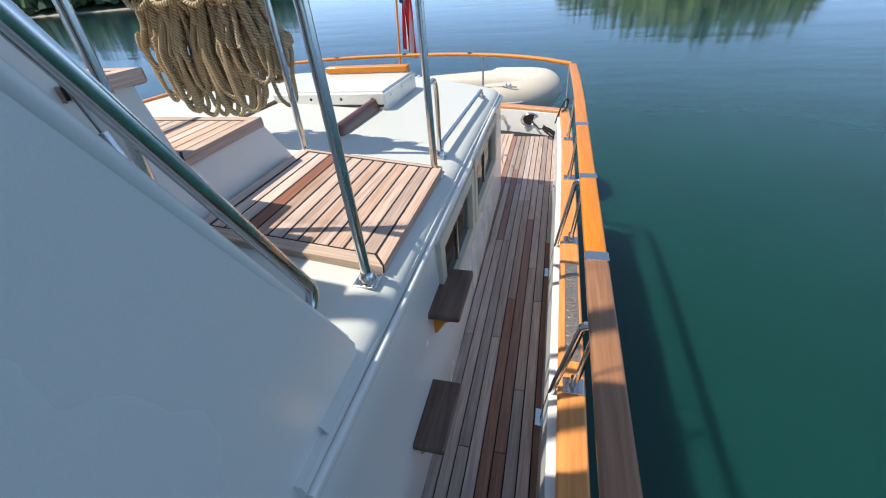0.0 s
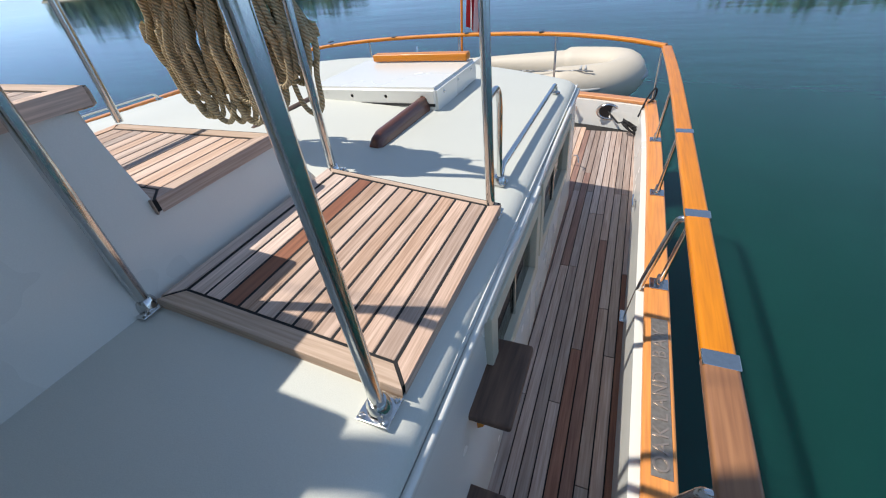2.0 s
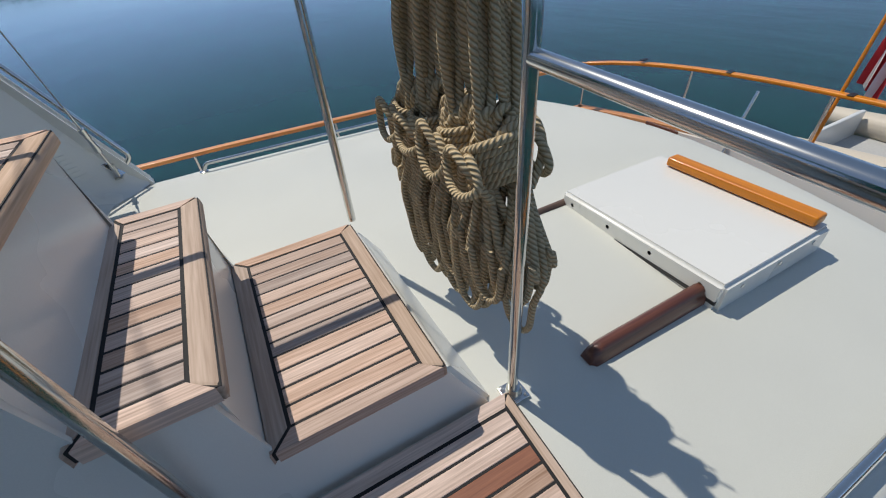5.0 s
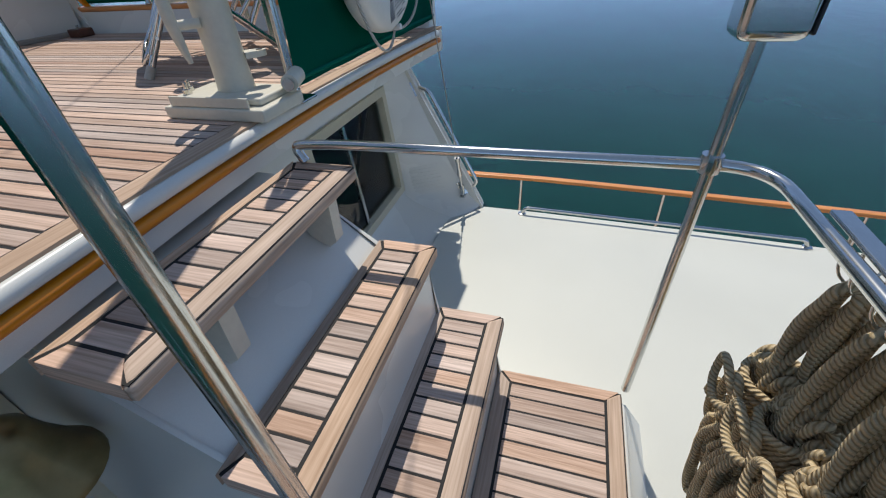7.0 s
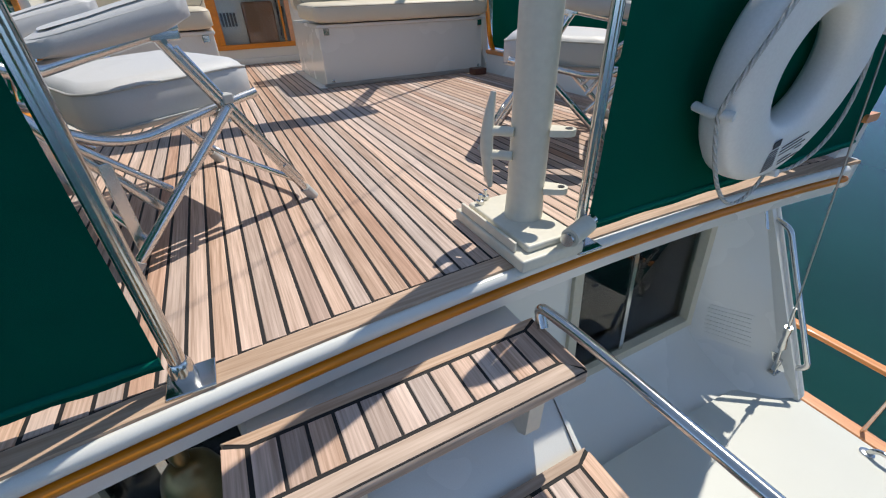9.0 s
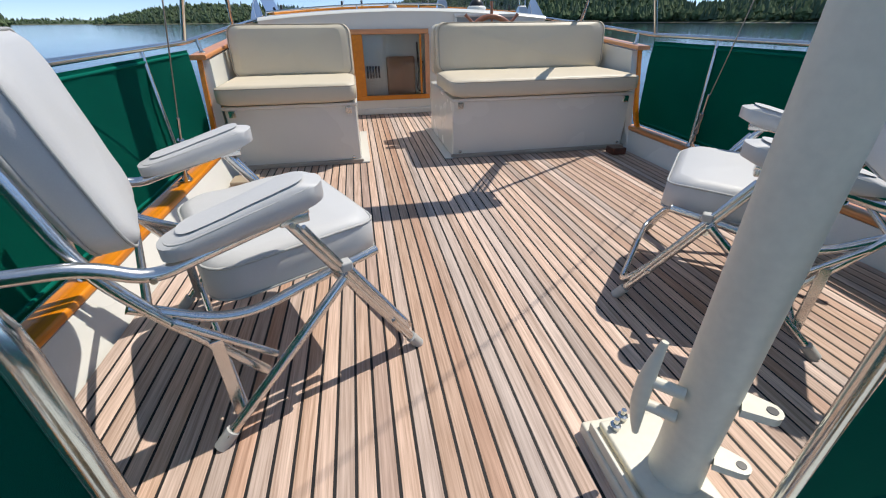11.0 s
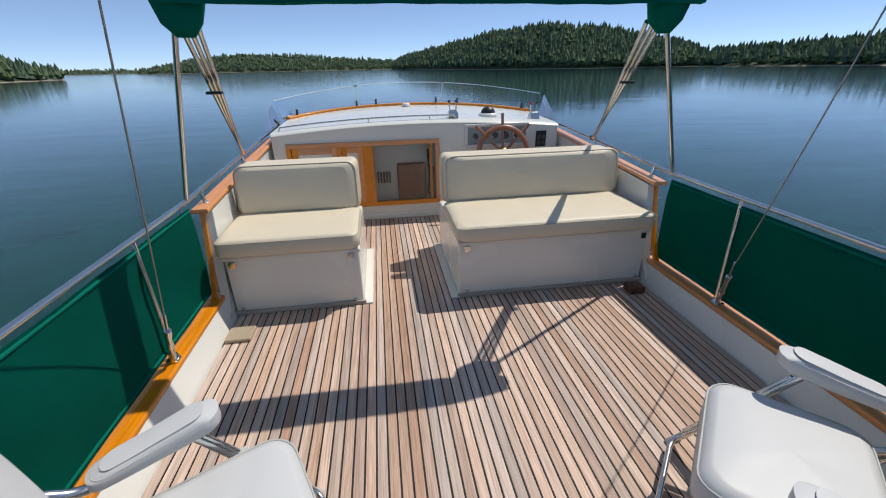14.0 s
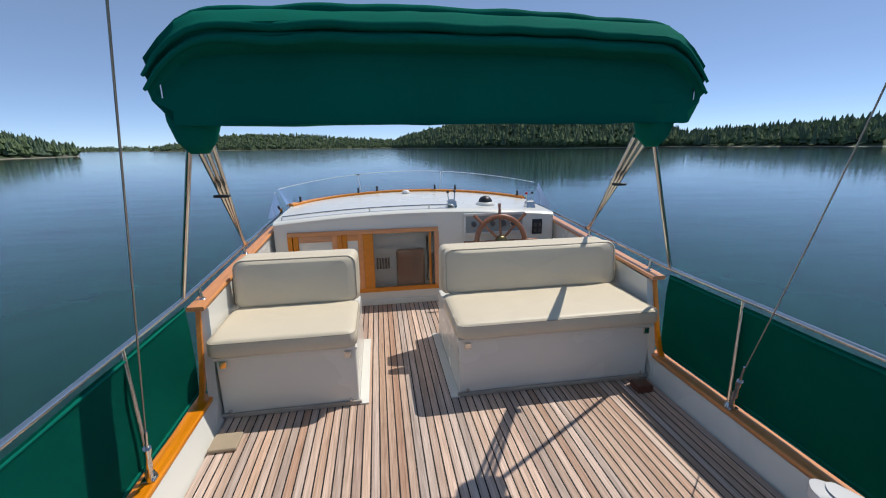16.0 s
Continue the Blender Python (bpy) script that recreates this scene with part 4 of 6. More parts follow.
part("nose_wall", loft([[(x, nose_y(x) + 0.02, z) for x in AX] for z in (0.98, -0.3)]), GELCOAT, cons)
part("base_trim", box((DX0, CY0 - 0.02, 0), (0.25, CY0, 0.06), 0.008), GELCOAT, cons)


def board(x0, x1, z0, z1, d0=0.0, d1=0.022, material=VARNISH, parent=cons, name="door_frame", bev=0.004):
    return part(name, box((x0, CY0 - d1, z0), (x1, CY0 - d0, z1), bev), material, parent)


for a, b, c, d in ((DX0 - 0.02, DX1 + 0.02, DZ1, DZ1 + 0.045), (DX0 - 0.02, DX1 + 0.02, DZ0 - 0.045, DZ0)):
    board(a, b, c, d, -0.005, 0.02, VARNISH_X)
for x in (DX0 - 0.02, -0.83, -0.58, DX1 - 0.02):
    board(x, x + (0.045 if x != -0.58 else 0.10), DZ0, DZ1, -0.005, 0.021)
for x0, x1 in ((DX0 + 0.03, -0.83), (-0.785, -0.58)):
    d = thing("locker_door", "varnished framed locker door with a white panel", "cabinet door", "locker doors")
    for a, b, c, e, mm in ((x0, x0 + 0.05, DZ0, DZ1, VARNISH), (x1 - 0.05, x1, DZ0, DZ1, VARNISH), (x0 + 0.05, x1 - 0.05, DZ1 - 0.06, DZ1, VARNISH_X), (x0 + 0.05, x1 - 0.05, DZ0, DZ0 + 0.06, VARNISH_X)):
        board(a, b, c, e, 0.0, 0.016, mm, d, "frame")
    board(x0 + 0.05, x1 - 0.05, DZ0 + 0.06, DZ1 - 0.06, -0.012, 0.004, GELCOAT, d, "door_panel")
sl = thing("sliding_door", "clear acrylic sliding locker door in a varnished frame", "cabinet door")
pane = part("pane", box((-0.48, CY0 - 0.004, DZ0 + 0.01), (DX1 - 0.03, CY0, DZ1 - 0.005)), ACRYLIC, sl, smooth=False)
pane.visible_shadow = False
part("edge_stile", box((0.085, CY0 - 0.012, DZ0 + 0.005), (0.105, CY0 - 0.006, DZ1 - 0.005), 0.002), VARNISH, sl)
# inside the open locker
part("locker_back", box((-1.3, 4.39, 0.0), (0.3, 4.42, 0.9)), GELCOAT, cons)
part("locker_floor", box((-1.3, 4.25, 0.10), (0.3, 4.39, 0.13)), GELCOAT, cons)
for x in (-1.3, 0.28):
    part("locker_side", box((x, 4.25, 0.1), (x + 0.02, 4.39, 0.9)), GELCOAT, cons)
tagged(part("folded_table", box((-0.25, 4.33, 0.13), (0.05, 4.38, 0.55), 0.024, 3), COPPER), "brown panel stowed upright in the locker", "panel")
ve = thing("speaker_grille", "dark slatted grille on the locker back", "grille")
for k in range(5):
    part("slat", box((-0.46 + 0.03 * k, 4.375, 0.34), (-0.44 + 0.03 * k, 4.389, 0.46), 0.003), BLACK, ve)
tagged(part("coiled_hose", tube(fillet([(0.08, 4.37, 0.68), (0.09, 4.36, 0.4), (0.07, 4.31, 0.22), (0.11, 4.31, 0.2), (0.13, 4.34, 0.5)], 0.04), 0.010), BLACK), "black hose hanging in the locker", "hose")
gr = thing("console_rail", "low stainless rail on the console top", "grab rail")
pts = [(x, CY0 + 0.06, arch(x) + 0.035) for x in [-1.34 + 1.66 * k / 12 for k in range(13)]]
part("bar", tube([(-1.35, CY0 + 0.04, arch(1.35) - 0.02)] + pts + [(0.36, CY0 + 0.06, arch(0.36) + 0.02), (0.38, CY0 + 0.06, arch(0.38) - 0.01)], 0.008), STEEL, gr)
for x in (-0.5, 0.1):
    part("post", tube([(x, CY0 + 0.06, arch(x) - 0.01), (x, CY0 + 0.06, arch(x) + 0.035)], 0.007), STEEL, gr)
ins = thing("instrument_panel", "recessed gauge panel in a white frame", "instrument panel")
for a, b, c, d in ((0.44, 1.10, 0.90, 0.93), (0.44, 1.10, 0.70, 0.73), (0.44, 0.47, 0.73, 0.90), (1.07, 1.10, 0.73, 0.90)):
    part("bezel", box((a, CY0 - 0.03, c), (b, CY0, d), 0.006), GELCOAT, ins)
part("panel_back", box((0.47, CY0 - 0.012, 0.73), (1.07, CY0 - 0.004, 0.90)), mat("panel_grey", (0.35, 0.4, 0.42), 0.3), ins)
for k, x in enumerate((0.55, 0.65, 0.75, 0.86, 0.98)):
    r = 0.032 if k < 3 else 0.042
    part("gauge", lathe([(r, 0), (r, 0.012), (r * 0.85, 0.014), (r * 0.8, 0.008)], 20), STEEL, ins).matrix_basis = pose(x, CY0 - 0.012, 0.815, 90, 0, 0)
    part("dial", lathe([(r * 0.8, 0.0), (r * 0.8, 0.009)], 20), DIAL, ins).matrix_basis = pose(x, CY0 - 0.012, 0.815, 90, 0, 0)
sw = thing("switch_panel", "black switch panel on the console", "switch panel")
part("plate", box((1.19, CY0 - 0.012, 0.68), (1.30, CY0, 0.84), 0.004), BLACK, sw)
for k in range(4):
    part("switch", box((1.205 + 0.05 * (k % 2), CY0 - 0.02, 0.70 + 0.06 * (k // 2)), (1.235 + 0.05 * (k % 2), CY0 - 0.012, 0.74 + 0.06 * (k // 2)), 0.003), GREYBLUE, sw)

wheel = thing("steering_wheel", "varnished wooden spoked ship's wheel", "steering wheel")
WOODW = mat("wheel_wood", (0.42, 0.16, 0.06), 0.35, second=(0.22, 0.07, 0.03), scale=40, coat=0.7)
part("rim", tube([(0.25 * math.cos(a), 0.25 * math.sin(a), 0) for a in [2 * math.pi * k / 48 for k in range(48)]], 0.026, 10, closed=True), WOODW, wheel)
part("hub", lathe([(0.0, -0.05), (0.055, -0.05), (0.06, -0.02), (0.06, 0.02), (0.04, 0.04), (0.0, 0.04)], 20), BRONZE, wheel)
for k in range(8):
    a = radians(45 * k + 90)
    d = Vector((math.cos(a), math.sin(a), 0))
    t = lambda u: 0.75 + 0.35 * abs(math.sin(u * 7.5)) + (0.25 if u > 0.7 else 0)
    part("spoke", tube([d * (0.05 + 0.33 * j / 14) for j in range(15)], 0.0125, 10, taper=t), WOODW, wheel)
wheel.matrix_basis = pose(0.80, CY0 - 0.17, 0.66, 78, 0, 0)
part("shaft", tube([(0, 0, -0.16), (0, 0, 0)], 0.022), STEEL, wheel)


def throttle(x, y, knobs):
    z = arch(x) + 0.005
    t = thing("throttle_control", "chrome twin lever engine control with knobs", "throttle", "engine controls", at=(x, y, z))
    bm = loft([[(-0.05, -0.05, 0), (0.05, -0.05, 0), (0.05, 0.05, 0), (-0.05, 0.05, 0)], [(-0.045, -0.035, 0.05), (0.045, -0.035, 0.05), (0.045, 0.035, 0.05), (-0.045, 0.035, 0.05)], [(-0.03, -0.02, 0.075), (0.03, -0.02, 0.075), (0.03, 0.02, 0.075), (-0.03, 0.02, 0.075)]], close=True, cap=True)
    part("housing", bm, STEEL, t)
    for dx, dy, m in zip((-0.03, 0.03), (0.0, 0.03), knobs):
        part("lever", tube([(dx, 0, 0.04), (dx * 1.3, dy, 0.15)], 0.006), STEEL, t)
        part("knob", lathe([(0.0, -0.014), (0.012, -0.01), (0.016, 0), (0.012, 0.01), (0.0, 0.014)], 14, None, (dx * 1.3, dy, 0.155)), m, t)


throttle(0.345, 4.34, (BLACK, BLACK))
throttle(1.24, 4.45, (RED, BLACK))
comp = thing("compass", "black domed compass in a white ring", "compass", at=(0.75, 4.50, arch(0.75) + 0.005))
part("collar", lathe([(0.10, 0), (0.10, 0.02), (0.085, 0.035), (0.07, 0.035)], 24), GELCOAT, comp)
part("dome", lathe([(0.075, 0.03), (0.07, 0.06), (0.05, 0.085), (0.02, 0.097), (0.0, 0.1)], 24), BLACK, comp)
part("flat_cap", lathe([(0.05, 0), (0.05, 0.02), (0.035, 0.035), (0, 0.038)], 20, None, (0, 0, 0)), FOAM, thing("vent_cap", "small round white plastic vent cap", "cap", at=(-0.05, 5.5, arch(0.05) + 0.03)))
for x in (-1.33, -0.66, -0.42, 0.35, 0.62, 1.36):
    b = thing("windscreen_clamp", "small black windscreen bracket on the capping", "bracket", "windscreen brackets", at=(x, nose_y(x) - 0.02, arch(x) + 0.045))
    part("clamp_body", box((-0.012, -0.015, 0), (0.012, 0.015, 0.055), 0.005), BLACK, b)
    part("clamp_knob", lathe([(0.012, 0), (0.014, 0.012), (0.008, 0.02)], 10, None, (0, 0, 0.055)), BLACK, b)
WSX = [-1.44 + 2.88 * k / 28 for k in range(29)]
scr = thing("windscreen", "clear curved acrylic windscreen round the console", "windscreen", kind="structure")
rows = [[(x * (1.02 + 0.05 * f), nose_y(x) + 0.03 - 0.03 * f, (arch(x) + 0.04) * (1 - f) + f * (1.285 - 0.14 * (x / 1.44) ** 2)) for x in WSX] for f in (0, 0.5, 1)]
pane = part("pane", loft(rows), ACRYLIC, scr)
pane.visible_shadow = False
part("top_edge", tube(rows[-1], 0.003, 6), mat("acrylic_edge", (0.75, 0.8, 0.82), 0.25), scr)
for k in (8, 18):
    part("pane_joint", tube([rows[0][k], rows[2][k]], 0.003, 6), bpy.data.materials["acrylic_edge"], scr)
    part("joint_clip", box(Vector(rows[2][k]) - Vector((0.03, 0.006, 0.012)), Vector(rows[2][k]) + Vector((0.03, 0.006, 0.006)), 0.002), STEEL, scr)
for s in (-1, 1):
    rows = [[(s * (1.48 + 0.06 * f), 4.96 - 0.42 * g, 0.90 + (0.245 * (1 - g)) * f) for g in (0, 0.5, 1)] for f in (0, 1)]
    pane = part("side_pane", loft(rows), ACRYLIC, scr)
    pane.visible_shadow = False

# ---- benches ----
def pad(hx, hy, hz, crown, r=0.07, edge=0.022, rings=10):
    """A stuffed, boxed pad: rounded corners, welted upright sides and a domed top and bottom."""
    bm = bmesh.new()

    def outline(d):
        out = []
        rr = max(r - d, 0.012)
        for cx, cy, a0 in ((hx - d - rr, hy - d - rr, 0), (-hx + d + rr, hy - d - rr, 90), (-hx + d + rr, -hy + d + rr, 180), (hx - d - rr, -hy + d + rr, 270)):
            out += [(cx + rr * math.cos(radians(a0 + 90 * k / 5)), cy + rr * math.sin(radians(a0 + 90 * k / 5))) for k in range(6)]
        dense = []
        for p, q in zip(out, out[1:] + out[:1]):
            m = max(1, round(math.hypot(q[0] - p[0], q[1] - p[1]) / 0.05))
            dense += [(p[0] + (q[0] - p[0]) * k / m, p[1] + (q[1] - p[1]) * k / m) for k in range(m)]
        return dense
    base = outline(0.0)

    def ring_at(f, z):
        return [(x * f, y * f, z) for x, y in base]
    small = min(hx, hy)
    rows = [ring_at(f, -hz - crown * (1 - f * f)) for f in (0.02, 0.35, 0.7, 1 - edge / small)]
    rows += [[(x * (1 - 0.35 * edge / small), y * (1 - 0.35 * edge / small), -hz + 0.3 * edge) for x, y in base]]
    rows += [ring_at(1 + 0.004 / small, z) for z in (-hz + edge, 0, hz - edge)]
    rows += [[(x * (1 - 0.35 * edge / small), y * (1 - 0.35 * edge / small), hz - 0.3 * edge) for x, y in base]]
    rows += [ring_at(f, hz + crown * (1 - f * f)) for f in (1 - edge / small, 0.85, 0.7, 0.5, 0.3, 0.02)]
    loft(rows, bm, close=True, cap=True)
    for v_ in bm.verts:
        v_.co.z += 0.003 * noise.noise((v_.co.x * 14, v_.co.y * 14, v_.co.z * 9))
    return bm, base


def bench(name, x0, x1, y0, label, lip_end):
    base = thing(name, label, "bench", "flybridge benches")
    y1 = 3.42
    part("bench_base", box((x0, y0, 0.0), (x1, y1, 0.41), 0.012), GELCOAT, base)
    part("toe_trim", box((x0 - 0.015, y0 - 0.018, 0.0), (x1 + 0.015, y0, 0.03), 0.006), TEAK_GREY, base, "grey weathered wooden toe strip")
    e = x1 if lip_end > 0 else x0
    part("toe_trim", box((min(e, e + lip_end * 0.06), y0 - 0.02, 0.0), (max(e, e + lip_end * 0.06), y1, 0.012), 0.004), GELCOAT, base)
    part("seat_board", box((x0 - 0.01, y0 - 0.02, 0.388), (x1 + 0.01, y0 + 0.4, 0.411), 0.006), GELCOAT, base)
    cx, hw = (x0 + x1) / 2, (x1 - x0) / 2

    def lay(p):
        return Vector((cx - 0.005 + p[0], (y0 + 2.94) / 2 + p[1], 0.480 + p[2] + 0.01 * p[1]))

    def stand(p):
        return Vector((cx + p[0], 3.03 - p[2] + 0.12 * p[1], 0.695 + p[1]))
    bm, base_line = pad(hw + 0.012, (2.94 - y0) / 2 + 0.06, 0.056, 0.010, 0.05, 0.02)
    for v_ in bm.verts:
        v_.co = lay(v_.co)
    seat = part("seat_cushion", bm, CREAM, base)
    part("piping", tube([lay((p * 1.004, q * 1.008, 0.040)) for p, q in base_line], 0.0036, 6, closed=True), PIPING, seat)
    bm, base_line = pad(hw - 0.004, 0.163, 0.05, 0.014, 0.06, 0.022)
    for v_ in bm.verts:
        v_.co = stand(v_.co)
    back = part("back_cushion", bm, CREAM, base)
    part("piping", tube([stand((p * 1.003, q * 1.012, 0.034)) for p, q in base_line], 0.0036, 6, closed=True), PIPING, back)
    bm, base_line = pad(hw, 0.18, 0.095, 0.006, 0.05, 0.03)
    for v_ in bm.verts:
        v_.co = Vector((cx + v_.co.x, 3.20 - v_.co.z, 0.665 + v_.co.y))
    part("rear_cushion", bm, CREAM, base, "cream fabric cover over the bench back")
    for x in (x0 + 0.05, x1 - 0.05):
        part("seat_hinge", box((x - 0.02, y0 - 0.03, 0.345), (x + 0.02, y0 - 0.018, 0.388), 0.003), STEEL, base)
        part("latch", lathe([(0.011, 0), (0.011, 0.01), (0.005, 0.014)], 10), STEEL, base).matrix_basis = pose(x, y0 - 0.018, 0.05, 90, 0, 0)
    return base


bench("port_bench", -1.41, -0.59, 2.525, "short cream vinyl bench seat on a white base", 1)
bench("helm_bench", 0.06, 1.40, 2.49, "long cream vinyl helm bench seat on a white base", -1)
part("foot_pad", box((-1.39, 2.20, 0.001), (-1.24, 2.34, 0.025), 0.008), TANPAD, None)
tagged(bpy.data.objects["foot_pad"], "small tan carpet covered pad on the deck", "pad")
part("wedge_block", box((1.22, 2.30, 0.001), (1.33, 2.40, 0.05), 0.008), MAHOGANY, None)
tagged(bpy.data.objects["wedge_block"], "small dark wooden block on the deck by the bench", "block")

# ---- flybridge rails, canvas and wires ----
RZ = 0.765
frail = thing("flybridge_rail", "stainless flybridge side rail on slanted posts", "railing")
for s in (-1, 1):
    part("rail_bar", tube(fillet([(s * 1.50, -0.09, RZ), (s * 1.54, 1.3, RZ), (s * 1.53, 2.55, RZ + 0.01), (s * 1.51, 3.4, 0.83), (s * 1.475, 4.75, 0.91), (s * 1.475, 4.85, 0.86)], 0.1), 0.0135, 10), STEEL, frail)
    for y in (0.05, 0.95, 1.9):
        part("post", tube([(s * 1.49, y, 0.15), (s * 1.535, y + 0.06, RZ)], 0.0115), STEEL, frail)
        part("post_base", lathe([(0.026, 0), (0.024, 0.012), (0.015, 0.03)], 12, None, (s * 1.49, y, 0.153)), STEEL, frail)
    for y, z in ((2.72, 0.70), (3.6, 0.765)):
        part("post", tube([(s * 1.505, y, z), (s * 1.52, y, z + 0.09)], 0.0115), STEEL, frail)
        part("post_base", lathe([(0.024, 0), (0.022, 0.008), (0.013, 0.02)], 12, None, (s * 1.505, y, z)), STEEL, frail)
arail = thing("aft_rail", "stainless aft rail posts holding green canvas panels", "railing")
for x0, x1, x2 in ((-0.835, -1.50, -1.50), (0.09, 1.50, 1.50)):
    ya, yb = -0.075, -0.09
    part("rail_bar", tube(fillet([(x0, ya, 0.02), (x0, ya, 0.74), (x1, yb, RZ)], 0.09), 0.0135, 12), STEEL, arail)
    part("deck_plate", box((x0 - 0.03, ya - 0.045, -0.002), (x0 + 0.05, ya + 0.025, 0.006), 0.003), STEEL, arail)
    part("socket", lathe([(0.022, 0), (0.02, 0.03), (0.015, 0.04)], 12, None, (x0, ya, 0.004)), STEEL, arail)


def canvas(p0, p1, z0, z1, name, label, sag=0.012, seams=()):
    """A laced cloth panel with hems, slightly wavy."""
    c = thing(name, label, "canvas panel", "canvas panels")
    p0, p1 = Vector((*p0, 0)), Vector((*p1, 0))
    d = p1 - p0
    nrm = Vector((d.y, -d.x, 0)).normalized()
    rows, n = [], 24
    for j in range(9):
        v = j / 8
        rows.append([p0 + d * (k / n) + Vector((0, 0, z0 + (z1 - z0) * v)) + nrm * (sag * math.sin(math.pi * v) * math.sin(6.3 * k / n * 2 + v * 2) + 0.003 * math.sin(31 * k / n + 9 * v)) for k in range(n + 1)])
    bm = loft(rows)
    r = bmesh.ops.solidify(bm, geom=list(bm.faces), thickness=0.003)
    part("cloth", bm, CANVAS, c)
    for z in (z0 + 0.02, z1 - 0.02):
        bm = tube([p0 + d * (k / 8) + Vector((0, 0, z)) for k in range(9)], 0.008, 6)
        part("hem", bm, CANVAS, c)
    return c


canvas((-0.86, -0.07), (-1.49, -0.085), 0.03, 0.70, "aft_canvas", "dark green canvas panel laced to the aft rail")
canvas((0.12, -0.07), (1.48, -0.085), 0.03, 0.72, "aft_canvas", "dark green canvas panel behind the life ring")
canvas((-1.525, -0.05), (-1.53, 2.53), 0.17, 0.735, "side_canvas", "green canvas weather cloth lit by the sun", 0.016)
canvas((1.53, 2.53), (1.525, -0.05), 0.17, 0.735, "side_canvas", "dark green canvas weather cloth in shade", 0.016)

# ---- mast ----
MX, MY = 0.008, 0.055
mast = thing("mast", "cream painted steel mast on a stepped base", "mast")
part("base_plate", box((-0.118, -0.115, 0.001), (0.075, 0.215, 0.035), 0.006), PAINT, mast)
part("base_step", box((-0.085, -0.09, 0.035), (0.065, 0.195, 0.055), 0.006), PAINT, mast)
part("base_rib", box((-0.112, -0.07, 0.036), (-0.104, 0.19, 0.062), 0.002), PAINT, mast)
part("pole", lathe([(0.052, 0.05), (0.0485, 0.12), (0.048, 0.9), (0.046, 3.0), (0.042, 5.0), (0.02, 5.05)], 28, None, (MX, MY, 0)), PAINT, mast)
for z in (0.13, 0.28):
    rows = []
    for dz in (0, 0.016):
        pts = [(MX + 0.062 + 0.02 * math.cos(a), MY - 0.062 + 0.02 * math.sin(a), z + dz) for a in [radians(-135 + 30 * k) for k in range(7)]]
        rows.append([(MX + 0.015, MY - 0.052, z + dz)] + pts + [(MX + 0.052, MY - 0.015, z + dz)])
    part("lug", loft(rows, close=True, cap=True), PAINT, mast)
    # no real bore: a black plug paints the dark inside of the hole
    part("lug_hole", lathe([(0.009, 0), (0.009, 0.0185)], 14, None, (MX + 0.064, MY - 0.064, z - 0.001)), BLACK, mast)
cl = part("cleat", tube([(-0.075 - 0.015 * math.sin(math.pi * k / 10), 0.10, 0.14 + 0.24 * k / 10) for k in range(11)], 0.012, 10, taper=lambda u: 0.55 + 0.8 * math.sin(math.pi * u)), PAINT, mast)
for z in (0.23, 0.29):
    part("cleat_leg", tube([(-0.085, 0.10, z), (MX - 0.05, MY, z)], 0.012), PAINT, mast)
part("hinge_barrel", tube([(0.01, -0.125, 0.07), (0.09, -0.10, 0.075)], 0.024, 14), PAINT, mast)
part("hinge_pin", tube([(-0.005, -0.13, 0.07), (0.012, -0.124, 0.07)], 0.017, 14), STEEL, mast)
part("hinge_pin", tube([(0.085, -0.10, 0.075), (0.115, -0.09, 0.077)], 0.015, 14), STEEL, mast)
for dx, dy in ((-0.06, 0.17), (-0.03, 0.19)):
    part("bolt", lathe([(0.012, 0), (0.012, 0.012), (0.006, 0.014), (0.006, 0.03)], 8, None, (dx, dy, 0.055)), STEEL, mast)


def stay(name, foot, top, label, screw=0.32, slack=0.0):
    """A shroud with its turnbuckle and toggle."""
    s = thing(name, label, "rigging wire", "rigging wires")
    f, t = Vector(foot), Vector(top)
    d = (t - f).normalized()
    side = Vector((d.z, 0, -d.x)).normalized() * slack
    line_w = [f + d * screw + (t - f - d * screw) * (k / 24) + side * math.sin(math.pi * k / 24) for k in range(25)]
    part("wire", tube(line_w, 0.0032, 6), WIRE, s)
    part("threaded_rod", tube([f + d * 0.05, f + d * (screw - 0.2)], 0.0065, 8), STEEL, s)
    part("turnbuckle", tube([f + d * (screw - 0.2 + 0.14 * k / 8) for k in range(9)], 0.0155, 10, taper=lambda u: 0.7 + 0.35 * abs(math.cos(math.pi * u))), STEEL, s)
    part("swage", tube([f + d * (screw - 0.1), f + d * (screw + 0.06)], 0.0065, 8), STEEL, s)
    part("toggle", box(f + d * 0.03 - Vector((0.012, 0.012, 0.03)), f + d * 0.03 + Vector((0.012, 0.012, 0.06)), 0.004), STEEL, s)
    part("chain_plate", box(f - Vector((0.03, 0.02, 0.0)), f + Vector((0.03, 0.02, 0.01)), 0.003), STEEL, s)
    return s


for s in (-1, 1):
    stay("shroud", (s * 1.49, 1.88, 0.155), (MX, MY, 5.0), "thin steel shroud with a turnbuckle on the coaming", 0.32, 0.25 if s > 0 else 0.0)
    stay("backstay", (s * 1.395, wall_y(1.395, -1.03) - 0.012, -1.035), (MX, MY, 5.0), "thin steel stay with turnbuckle on the bulkhead", 0.38)

# ---- folded bimini ----
bim = thing("folded_bimini", "folded dark green canvas bimini top on stainless bows", "bimini")


def lean(z):
    return 2.02 + 0.05 * (z - 1.9)


